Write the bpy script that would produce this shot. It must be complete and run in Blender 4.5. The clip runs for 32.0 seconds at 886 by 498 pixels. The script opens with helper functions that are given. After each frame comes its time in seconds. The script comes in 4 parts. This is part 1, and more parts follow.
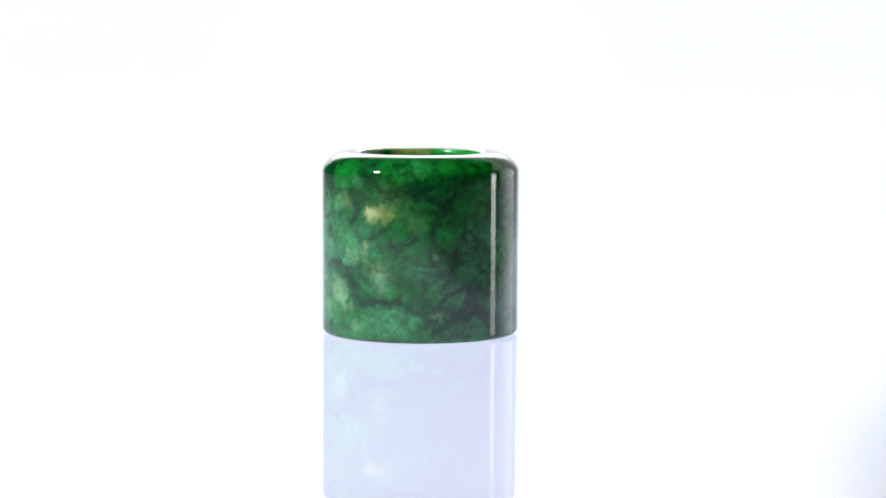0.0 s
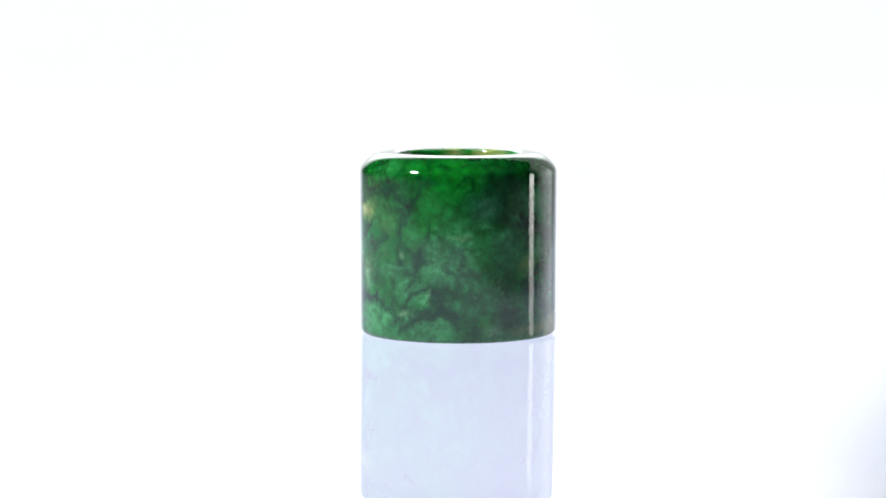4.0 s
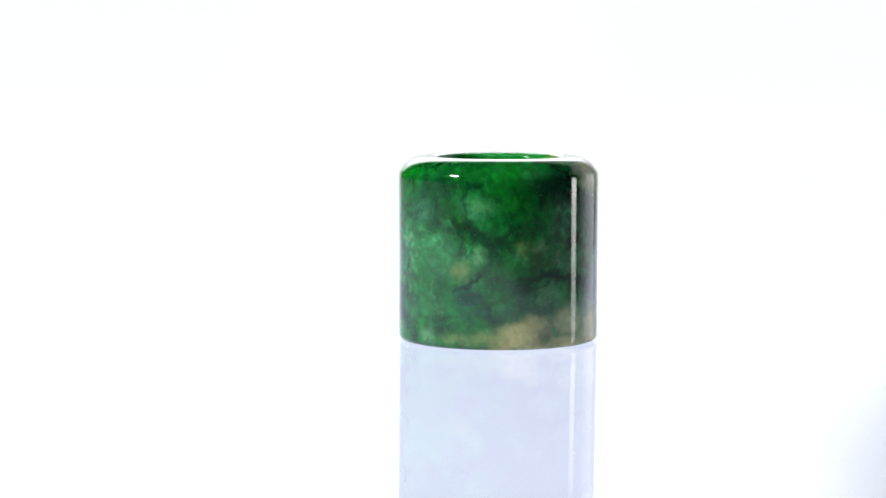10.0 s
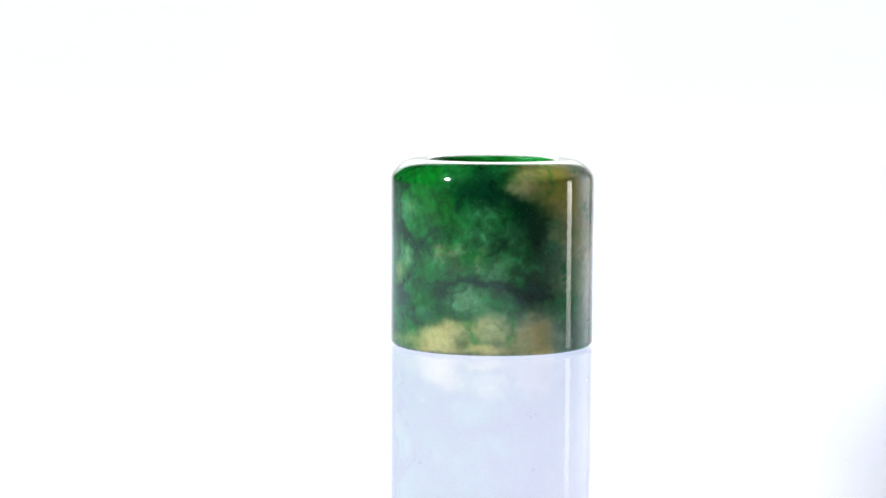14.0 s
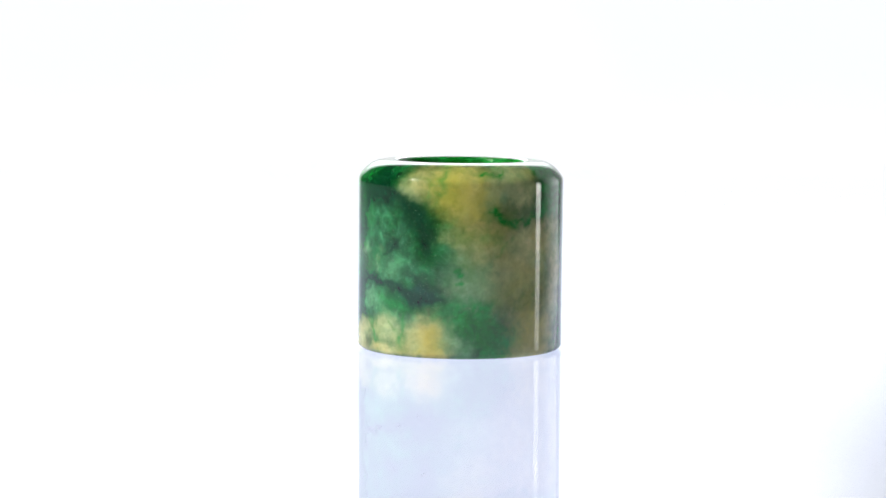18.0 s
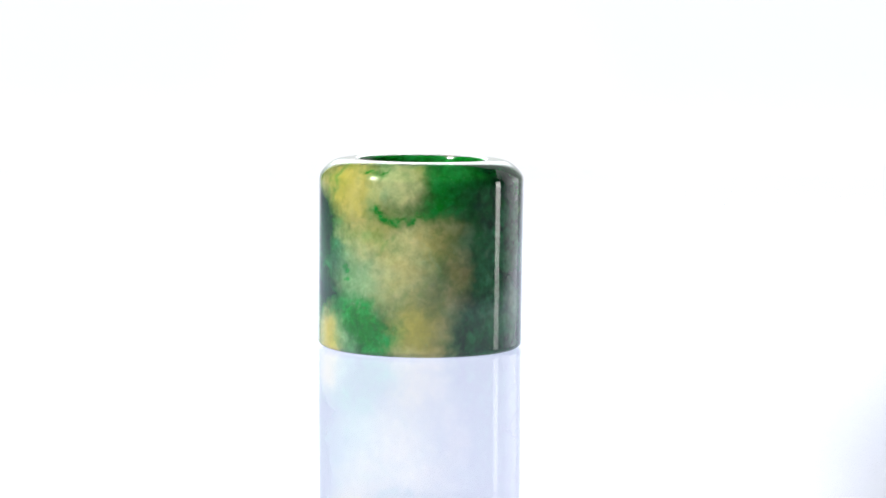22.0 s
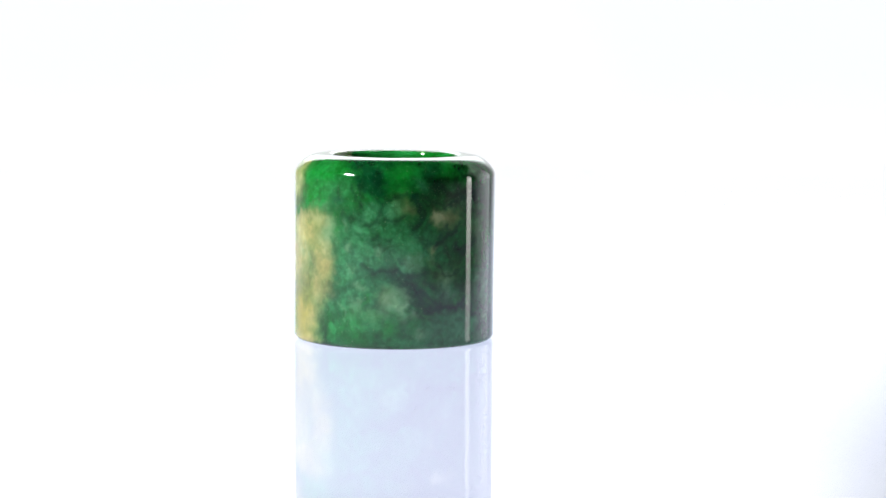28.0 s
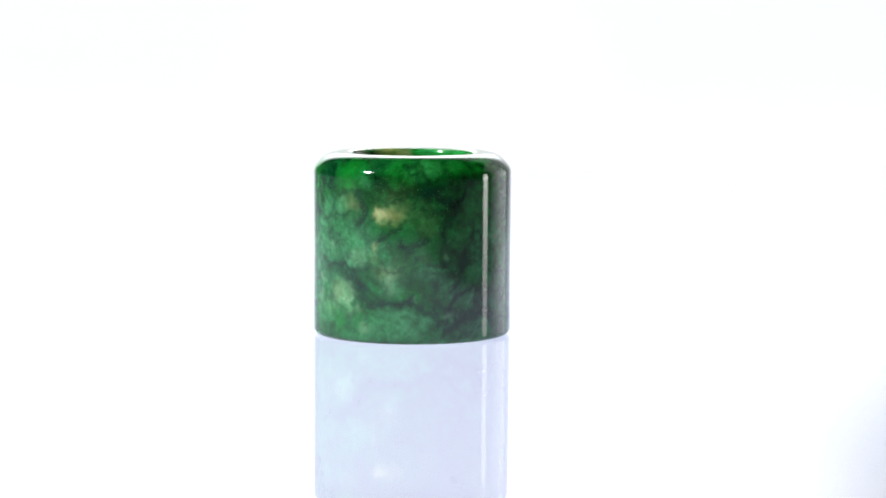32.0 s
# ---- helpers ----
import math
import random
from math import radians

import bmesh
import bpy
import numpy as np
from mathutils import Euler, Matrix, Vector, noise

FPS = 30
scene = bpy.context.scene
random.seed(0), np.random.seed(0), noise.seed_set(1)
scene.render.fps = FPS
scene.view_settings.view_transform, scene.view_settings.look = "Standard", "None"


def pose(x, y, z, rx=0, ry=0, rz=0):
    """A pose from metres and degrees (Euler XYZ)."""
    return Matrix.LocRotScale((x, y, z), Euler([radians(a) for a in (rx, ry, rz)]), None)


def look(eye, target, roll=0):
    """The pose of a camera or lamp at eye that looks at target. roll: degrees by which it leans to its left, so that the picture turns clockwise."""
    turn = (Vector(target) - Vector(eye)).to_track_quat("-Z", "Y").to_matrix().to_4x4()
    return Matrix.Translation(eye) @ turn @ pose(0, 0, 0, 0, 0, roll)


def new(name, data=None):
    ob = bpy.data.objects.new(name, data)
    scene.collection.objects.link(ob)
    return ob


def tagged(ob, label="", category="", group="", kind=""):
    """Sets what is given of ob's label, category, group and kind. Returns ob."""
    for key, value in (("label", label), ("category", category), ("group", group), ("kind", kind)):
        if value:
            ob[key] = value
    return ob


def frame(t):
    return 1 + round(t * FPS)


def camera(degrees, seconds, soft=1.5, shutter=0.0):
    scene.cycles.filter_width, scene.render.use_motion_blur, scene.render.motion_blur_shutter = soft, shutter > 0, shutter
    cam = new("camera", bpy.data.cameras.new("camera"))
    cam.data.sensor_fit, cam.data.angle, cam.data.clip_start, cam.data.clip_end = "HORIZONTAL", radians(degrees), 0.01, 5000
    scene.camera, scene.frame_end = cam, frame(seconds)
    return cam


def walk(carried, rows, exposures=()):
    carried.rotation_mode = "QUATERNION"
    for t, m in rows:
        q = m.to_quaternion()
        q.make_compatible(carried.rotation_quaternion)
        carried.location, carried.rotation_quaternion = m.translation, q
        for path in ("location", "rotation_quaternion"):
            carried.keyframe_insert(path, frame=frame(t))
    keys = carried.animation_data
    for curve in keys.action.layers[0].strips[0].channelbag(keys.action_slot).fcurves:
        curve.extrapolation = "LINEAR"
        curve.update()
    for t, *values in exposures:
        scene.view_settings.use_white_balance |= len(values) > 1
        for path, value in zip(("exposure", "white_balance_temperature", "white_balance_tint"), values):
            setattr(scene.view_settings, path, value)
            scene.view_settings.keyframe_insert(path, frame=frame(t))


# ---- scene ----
# A polished green jade thumb ring on a glossy white turntable before a bright backlit screen.
# ---- camera ----
FIELD = 20.425
cam = camera(FIELD, 32.0, soft=1.6)
EYE = (0.0, -0.40464, 0.05324)
YAW, PITCH, ROLL = radians(-0.089), radians(5.4106), 0.3723
AHEAD = (math.sin(YAW) * math.cos(PITCH), math.cos(YAW) * math.cos(PITCH), -math.sin(PITCH))
VIEW = look(EYE, [e + a for e, a in zip(EYE, AHEAD)], ROLL)
# stopped down, focused on the front of the ring
cam.data.dof.use_dof, cam.data.dof.focus_distance, cam.data.dof.aperture_fstop = True, 0.392, 18.0
walk(cam, [(0.0, VIEW), (32.0, VIEW)])

# ---- world: a dim studio; the light comes from the lit screen, the lamps and the added table glow ----
world = bpy.data.worlds.new("studio_dark")
scene.world = world
world.use_nodes = True
world.node_tree.nodes["Background"].inputs[0].default_value = (0.5, 0.55, 0.65, 1)
world.node_tree.nodes["Background"].inputs[1].default_value = 0.02
scene.view_settings.exposure = 0.0

SCREEN_GLOW = 1.0     # glow of the screen's middle
SCREEN_HOT = 5.0        # extra brightness added high up, out of view
SCREEN_EDGE = 0.45      # share of it left far from the middle
STRIP_GLOW = 6.5
SOFTBOX_GLOW = 1.5
LAMP_GLOW = 715.0
TABLE_GLOW = 0.73       # glow added to the acrylic top

# ---- sizes of the ring and its round on the turntable ----
RING_R, RING_H, BORE_R = 0.0165, 0.0304, 0.0103
ROUND_R, ROUND_PHASE, SPEED = 0.008783, 2.09924, 0.1902927


# ---- materials ----
def material(name):
    m = bpy.data.materials.new(name)
    m.use_nodes = True
    t = m.node_tree
    return m, t, t.nodes["Principled BSDF"]


def add(t, kind, **values):
    n = t.nodes.new(kind)
    for k, v in values.items():
        n.inputs[k.replace("_", " ")].default_value = v
    return n


def noise_of(t, vec, scale, detail=4.0, rough=0.55, warp=0.0):
    n = add(t, "ShaderNodeTexNoise", Scale=scale, Detail=detail, Roughness=rough, Distortion=warp)
    t.links.new(vec, n.inputs["Vector"])
    return n.outputs["Fac"]


def ramp(t, fac, lo, hi, a=0.0, b=1.0):
    n = t.nodes.new("ShaderNodeMapRange")
    n.interpolation_type = "SMOOTHSTEP"
    for k, v in (("From Min", lo), ("From Max", hi), ("To Min", a), ("To Max", b)):
        n.inputs[k].default_value = v
    t.links.new(fac, n.inputs["Value"])
    return n.outputs["Result"]


def calc(t, op, a, b=None, clamp=False):
    n = t.nodes.new("ShaderNodeMath")
    n.operation, n.use_clamp = op, clamp
    for i, v in enumerate((a, b)):
        if v is None:
            continue
        if isinstance(v, (int, float)):
            n.inputs[i].default_value = v
        else:
            t.links.new(v, n.inputs[i])
    return n.outputs[0]


def mixed(t, fac, a, b, mode="MIX"):
    n = t.nodes.new("ShaderNodeMix")
    n.data_type, n.blend_type, n.clamp_factor = "RGBA", mode, True
    for i, v in ((0, fac), (6, a), (7, b)):
        if isinstance(v, (int, float)):
            n.inputs[i].default_value = v
        elif isinstance(v, tuple):
            n.inputs[i].default_value = (*v, 1)
        else:
            t.links.new(v, n.inputs[i])
    return n.outputs[2]


def jade_material():
    m, t, p = material("polished_jade")
    vec = t.nodes.new("ShaderNodeTexCoord").outputs["Object"]

    def field(name):
        n = t.nodes.new("ShaderNodeAttribute")
        n.attribute_name = name
        return n.outputs["Fac"]

    def bent(scale, amount):
        """The place, pushed about by noise, for ragged outlines."""
        wn = add(t, "ShaderNodeTexNoise", Scale=scale, Detail=4)
        t.links.new(vec, wn.inputs["Vector"])
        wob = t.nodes.new("ShaderNodeVectorMath")
        wob.operation = "MULTIPLY_ADD"
        t.links.new(wn.outputs["Color"], wob.inputs[0])
        wob.inputs[1].default_value = (amount,) * 3
        t.links.new(vec, wob.inputs[2])
        return wob.outputs[0]

    def cracks(where, scale, wide):
        n = t.nodes.new("ShaderNodeTexVoronoi")
        n.feature = "DISTANCE_TO_EDGE"
        n.inputs["Scale"].default_value = scale
        t.links.new(where, n.inputs["Vector"])
        return ramp(t, n.outputs["Distance"], -0.02, wide, 1.0, 0.0), ramp(t, n.outputs["Distance"], 0.08, 0.42)

    ragged = bent(420, 0.0042)
    cloud = noise_of(t, ragged, 190, 6, 0.62, 0.4)
    fine = noise_of(t, vec, 760, 4, 0.58, 0.4)
    grit = noise_of(t, vec, 5200, 2, 0.5)
    crack, heart = cracks(ragged, 240, 0.24)
    hair, _ = cracks(bent(700, 0.0030), 420, 0.2)
    here = ramp(t, noise_of(t, vec, 150, 3), 0.42, 0.62)

    base = mixed(t, ramp(t, cloud, 0.38, 0.64), GREEN_DEEP, GREEN_MID)
    base = mixed(t, calc(t, "MULTIPLY", heart, ramp(t, fine, 0.3, 0.7, 0.1, 0.6)), base, GREEN_SOFT)
    wave = ramp(t, fine, 0.28, 0.72, 0.72, 1.2)

    def laid(name, col, gain=1.0, curve=1.0):
        nonlocal base
        f = calc(t, "MULTIPLY", calc(t, "MULTIPLY", calc(t, "POWER", field(name), curve), wave), gain, True)
        base = mixed(t, f, base, col)

    laid("emerald", GREEN_BRIGHT, 0.9)
    laid("milky", GREEN_MILKY, 0.9)
    green_part = calc(t, "SUBTRACT", 1.0, field("ochre"), True)
    base = mixed(t, calc(t, "MULTIPLY", calc(t, "MULTIPLY", crack, green_part), calc(t, "MULTIPLY", here, 0.6)), base, FISSURE)
    base = mixed(t, calc(t, "MULTIPLY", calc(t, "MULTIPLY", hair, green_part), calc(t, "MULTIPLY", ramp(t, cloud, 0.4, 0.6), 0.15)), base, FISSURE)
    tan = mixed(t, ramp(t, noise_of(t, vec, 160, 4, 0.5), 0.34, 0.66), OCHRE_DARK, OCHRE_PALE)
    tan = mixed(t, ramp(t, noise_of(t, vec, 330, 5, 0.6, 0.3), 0.46, 0.72, 0.0, 0.4), tan, GREEN_SOFT)
    wave = ramp(t, fine, 0.28, 0.72, 0.92, 1.08)
    laid("ochre", tan, curve=2.0)
    laid("amber", AMBER)
    laid("pale", PALE, 0.7)
    laid("slate", SLATE, 0.9)
    laid("dark", INK)
    wave = ramp(t, noise_of(t, ragged, 520, 6, 0.65), 0.32, 0.62, 0.45, 1.3)
    laid("thread", mixed(t, ramp(t, cloud, 0.4, 0.65), GREEN_BRIGHT, GREEN_FRESH))
    # crystal grains and bright flecks in the stone
    def cells(where, scale):
        n = t.nodes.new("ShaderNodeTexVoronoi")
        n.inputs["Scale"].default_value = scale
        t.links.new(where, n.inputs["Vector"])
        tone = t.nodes.new("ShaderNodeSeparateColor")
        t.links.new(n.outputs["Color"], tone.inputs[0])
        return n.outputs["Distance"], tone.outputs[0]

    _, grain = cells(bent(900, 0.0007), 1150)
    fine_tone = ramp(t, fine, 0.3, 0.72)
    _, coarse = cells(bent(700, 0.0011), 620)
    calm = calc(t, "SUBTRACT", 1.0, calc(t, "MULTIPLY", field("ochre"), 0.7), True)
    for tone, low, high in ((coarse, (0.86, 0.90, 0.88), (1.1, 1.07, 1.1)), (grain, (0.86, 0.88, 0.86), (1.14, 1.1, 1.16)), (fine_tone, (0.78, 0.84, 0.80), (1.16, 1.10, 1.16))):
        soft = calc(t, "ADD", calc(t, "MULTIPLY", calc(t, "SUBTRACT", tone, 0.5), calm), 0.5)
        base = mixed(t, 1.0, base, mixed(t, soft, low, high), "MULTIPLY")
    base = mixed(t, 1.0, base, mixed(t, green_part, (0.94, 0.92, 0.88), (0.72, 0.95, 0.88)), "MULTIPLY")
    near, pick = cells(vec, 1500)
    cluster = ramp(t, noise_of(t, vec, 260, 3, 0.6), 0.48, 0.66)
    fleck = calc(t, "MULTIPLY", ramp(t, near, 0.06, 0.2, 1.0, 0.0), calc(t, "MULTIPLY", ramp(t, pick, 0.62, 0.7), cluster))
    base = mixed(t, calc(t, "MULTIPLY", fleck, 0.35), base, PALE)
    base = mixed(t, calc(t, "MULTIPLY", ramp(t, grit, 0.62, 0.8), 0.3), base, PALE)
    t.links.new(base, p.inputs["Base Color"])
    p.inputs["Roughness"].default_value = 0.07
    t.links.new(ramp(t, noise_of(t, vec, 600, 4), 0.35, 0.75, 0.03, 0.07), p.inputs["Roughness"])
    p.inputs["IOR"].default_value = 1.66
    p.inputs["Specular IOR Level"].default_value = 0.5
    p.inputs["Subsurface Weight"].default_value = 0.3
    p.inputs["Subsurface Radius"].default_value = (0.6, 1.0, 0.6)
    p.inputs["Subsurface Scale"].default_value = 0.0008
    bump = t.nodes.new("ShaderNodeBump")
    bump.inputs["Strength"].default_value = 0.025
    bump.inputs["Distance"].default_value = 0.0002
    t.links.new(noise_of(t, vec, 420, 3), bump.inputs["Height"])
    t.links.new(bump.outputs[0], p.inputs["Normal"])
    return m


GREEN_DEEP = (0.002, 0.050, 0.010)
GREEN_MID = (0.006, 0.138, 0.025)
GREEN_SOFT = (0.013, 0.180, 0.038)
GREEN_MILKY = (0.062, 0.275, 0.105)
GREEN_FRESH = (0.020, 0.275, 0.050)
GREEN_BRIGHT = (0.003, 0.165, 0.011)
FISSURE = (0.0015, 0.024, 0.008)
PALE = (0.270, 0.440, 0.225)
OCHRE_PALE = (0.590, 0.570, 0.245)
OCHRE_DARK = (0.500, 0.458, 0.155)
AMBER = (0.430, 0.375, 0.055)
SLATE = (0.010, 0.062, 0.040)
INK = (0.0015, 0.036, 0.013)
JADE = jade_material()


def gloss_white(name, col, rough, scale):
    m, t, p = material(name)
    vec = t.nodes.new("ShaderNodeTexCoord").outputs["Object"]
    f = noise_of(t, vec, scale, 5)
    t.links.new(mixed(t, ramp(t, f, 0.3, 0.7), tuple(c * 0.97 for c in col), col), p.inputs["Base Color"])
    t.links.new(ramp(t, noise_of(t, vec, scale * 4, 4), 0.3, 0.8, rough, rough * 1.6), p.inputs["Roughness"])
    return m


ACRYLIC = gloss_white("opal_acrylic_added_glow", (0.16, 0.165, 0.175), 0.02, 18)


def add_glow(m):
    """Brightness added to the acrylic, no lamps beneath: fades past a slant, stays put."""
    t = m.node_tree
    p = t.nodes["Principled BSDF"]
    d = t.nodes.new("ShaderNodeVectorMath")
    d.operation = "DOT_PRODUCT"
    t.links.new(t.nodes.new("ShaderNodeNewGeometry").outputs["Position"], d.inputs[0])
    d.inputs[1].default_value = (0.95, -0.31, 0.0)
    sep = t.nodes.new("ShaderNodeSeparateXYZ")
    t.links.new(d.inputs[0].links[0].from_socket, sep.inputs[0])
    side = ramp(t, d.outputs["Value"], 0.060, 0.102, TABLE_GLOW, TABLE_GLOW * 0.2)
    # the added glow is also dimmed backwards, and out of view left and front
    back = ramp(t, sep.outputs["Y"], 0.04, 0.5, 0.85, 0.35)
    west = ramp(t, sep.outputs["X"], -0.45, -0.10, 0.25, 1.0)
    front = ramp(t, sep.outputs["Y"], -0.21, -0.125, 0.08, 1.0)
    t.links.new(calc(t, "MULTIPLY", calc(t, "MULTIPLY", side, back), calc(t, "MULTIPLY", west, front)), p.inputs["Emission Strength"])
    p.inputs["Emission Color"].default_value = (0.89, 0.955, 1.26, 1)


add_glow(ACRYLIC)
TABLE_WHITE = gloss_white("white_laminate", (0.78, 0.78, 0.80), 0.3, 12)
WALL_GREY = gloss_white("dark_grey_paint", (0.05, 0.05, 0.055), 0.7, 2)
FLOOR_GREY = gloss_white("grey_concrete", (0.12, 0.12, 0.125), 0.6, 3)
BLACK = gloss_white("black_plastic", (0.02, 0.02, 0.022), 0.45, 40)
DUST = gloss_white("grey_dust", (0.80, 0.80, 0.82), 0.9, 900)


def glowing(name, col, strength):
    m, t, p = material(name)
    p.inputs["Base Color"].default_value = (0.8, 0.8, 0.8, 1)
    p.inputs["Emission Color"].default_value = (*col, 1)
    p.inputs["Emission Strength"].default_value = strength
    return m


def screen_material():
    """Diffusion cloth, glowing as if backlit, with an added bright area out of view."""
    m, t, p = material("backlit_diffusion_cloth")
    co = t.nodes.new("ShaderNodeTexCoord")
    def away(x, z):
        d = t.nodes.new("ShaderNodeVectorMath")
        d.operation = "DISTANCE"
        t.links.new(co.outputs["Object"], d.inputs[0])
        d.inputs[1].default_value = (x, 0.0, z)
        return d.outputs["Value"]

    spread = ramp(t, away(-0.027, -0.006), 0.2, 0.36, 1.0, SCREEN_EDGE)
    core = ramp(t, away(-0.011, 0.022), 0.012, 0.022, 1.0, 0.0)
    disc = ramp(t, away(-0.011, 0.010), 0.06, 0.09, 1.0, 0.0)
    weave = ramp(t, noise_of(t, co.outputs["Object"], 30, 4), 0.2, 0.8, 0.997, 1.003)
    sep = t.nodes.new("ShaderNodeSeparateXYZ")
    t.links.new(co.outputs["Object"], sep.inputs[0])
    # unseen bright area added so that the ring's top reflects white
    near = ramp(t, away(-0.027, 0.30), 0.10, 0.30, 1.0, 0.0)
    hot = calc(t, "MULTIPLY", calc(t, "MULTIPLY", near, ramp(t, sep.outputs["Z"], 0.07, 0.2)), SCREEN_HOT)
    glow = calc(t, "ADD", calc(t, "MULTIPLY", spread, SCREEN_GLOW), hot)
    t.links.new(calc(t, "MULTIPLY", glow, weave), p.inputs["Emission Strength"])
    # glow paled low down to meet the table's brightness
    tint = mixed(t, ramp(t, sep.outputs["Z"], -0.008, 0.035), (1.0, 1.0, 1.02), (0.943, 0.984, 1.02))
    tint = mixed(t, disc, tint, (0.975, 0.988, 1.005))
    t.links.new(mixed(t, core, tint, (0.985, 0.991, 0.975)), p.inputs["Emission Color"])
    p.inputs["Base Color"].default_value = (0.03, 0.03, 0.03, 1)
    p.inputs["Roughness"].default_value = 0.9
    return m


def softbox_material():
    """Softbox cloth with a graded glow, faded upwards and to one side for the ring's reflection."""
    m, t, p = material("softbox_cloth")
    sep = t.nodes.new("ShaderNodeSeparateXYZ")
    t.links.new(t.nodes.new("ShaderNodeTexCoord").outputs["Object"], sep.inputs[0])
    across = ramp(t, sep.outputs["X"], -0.08, 0.25, SOFTBOX_GLOW, SOFTBOX_GLOW * 0.08)
    t.links.new(calc(t, "MULTIPLY", across, ramp(t, sep.outputs["Z"], 0.02, 0.45, 1.0, 0.15)), p.inputs["Emission Strength"])
    p.inputs["Emission Color"].default_value = (0.95, 0.98, 1.04, 1)
    p.inputs["Base Color"].default_value = (0.5, 0.5, 0.5, 1)
    return m


def strip_material():
    """Strip lamp that fades towards its upper end."""
    m, t, p = material("strip_diffuser")
    sep = t.nodes.new("ShaderNodeSeparateXYZ")
    t.links.new(t.nodes.new("ShaderNodeTexCoord").outputs["Object"], sep.inputs[0])
    t.links.new(ramp(t, sep.outputs["Z"], -0.01, 0.08, STRIP_GLOW, STRIP_GLOW * 0.55), p.inputs["Emission Strength"])
    p.inputs["Emission Color"].default_value = (1.0, 0.98, 0.94, 1)
    p.inputs["Base Color"].default_value = (0.8, 0.8, 0.8, 1)
    return m


# ---- building helpers ----
def finish(ob, bm, mat, smooth=True):
    bm.to_mesh(ob.data)
    bm.free()
    ob.data.materials.append(mat)
    if smooth:
        for f in ob.data.polygons:
            f.use_smooth = True
    return ob


def part(name, bm, mat, parent=None, label="", smooth=False):
    ob = finish(new(name, bpy.data.meshes.new(name)), bm, mat, smooth)
    ob.parent = parent
    return tagged(ob, label)


def box(x0, y0, z0, x1, y1, z1, bevel=0.0):
    bm = bmesh.new()
    bmesh.ops.create_cube(bm, size=1)
    for v in bm.verts:
        v.co = ((x0 + x1) / 2 + v.co.x * (x1 - x0), (y0 + y1) / 2 + v.co.y * (y1 - y0), (z0 + z1) / 2 + v.co.z * (z1 - z0))
    if bevel:
        bmesh.ops.bevel(bm, geom=bm.edges[:], offset=bevel, segments=3, affect="EDGES", profile=0.5)
    return bm


def lathe(profile, count):
    """A closed or open profile of (radius, height) turned round z."""
    bm = bmesh.new()
    rows = []
    for r, z in profile:
        rows.append([bm.verts.new((r * math.cos(2 * math.pi * k / count), r * math.sin(2 * math.pi * k / count), z)) for k in range(count)])
    for a, b in zip(rows, rows[1:]):
        for k in range(count):
            j = (k + 1) % count
            bm.faces.new((a[k], a[j], b[j], b[k]))
    if profile[0][0] > 0 and profile[0] != profile[-1]:
        bm.faces.new(list(reversed(rows[0])))
        bm.faces.new(rows[-1])
    bmesh.ops.recalc_face_normals(bm, faces=bm.faces[:])
    return bm


# ---- the room ----
FLOOR_Z, TABLE_Z = -0.76, -0.005


def slab(name, label, mat, *corners):
    return tagged(part(name, box(*corners), mat), label, name.split("_")[0], kind="structure")


slab("floor", "grey concrete studio floor under the table", FLOOR_GREY, -2.6, -2.6, FLOOR_Z - 0.1, 2.6, 2.6, FLOOR_Z)
slab("ceiling", "dark grey painted studio ceiling", WALL_GREY, -2.6, -2.6, 1.9, 2.6, 2.6, 2.0)
slab("wall_north", "dark grey painted studio wall", WALL_GREY, -2.6, 2.5, FLOOR_Z, 2.6, 2.6, 1.9)
slab("wall_south", "dark grey painted studio wall", WALL_GREY, -2.6, -2.6, FLOOR_Z, 2.6, -2.5, 1.9)
slab("wall_east", "dark grey painted studio wall", WALL_GREY, 2.5, -2.5, FLOOR_Z, 2.6, 2.5, 1.9)
slab("wall_west", "dark grey painted studio wall", WALL_GREY, -2.6, -2.5, FLOOR_Z, -2.5, 2.5, 1.9)

# ---- table, turntable, screen ----
table = tagged(new("table"), "glossy white studio table with an added glow, under the turntable", "table")
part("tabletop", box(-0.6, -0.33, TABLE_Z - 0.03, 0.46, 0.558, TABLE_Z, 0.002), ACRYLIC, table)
for x in (-0.56, 0.42):
    for y in (-0.29, 0.5):
        part("leg", box(x - 0.025, y - 0.025, FLOOR_Z, x + 0.025, y + 0.025, TABLE_Z - 0.03), TABLE_WHITE, table)

turntable = tagged(new("turntable"), "round turntable with a glossy white acrylic top given an added glow", "turntable")
PLATTER_R = 0.185
arc = [(PLATTER_R - 0.002 + 0.002 * math.sin(a), -0.002 + 0.002 * math.cos(a)) for a in np.linspace(0, math.pi / 2, 5)]
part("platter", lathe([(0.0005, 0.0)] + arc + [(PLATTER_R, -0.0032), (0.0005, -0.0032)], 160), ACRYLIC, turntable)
part("base", lathe([(0.10, -0.0034), (0.11, -0.0034), (0.112, -0.0047), (0.0005, -0.0047)], 96), BLACK, turntable, "black plastic base")

screen = tagged(new("backdrop", bpy.data.meshes.new("backdrop")), "glowing white diffusion screen with an added bright area out of view", "backdrop", kind="structure")
finish(screen, box(-0.28, 0.0, FLOOR_Z, 0.46, 0.012, 0.75, 0.004), screen_material(), False)
screen.location = (0, 0.56, 0)

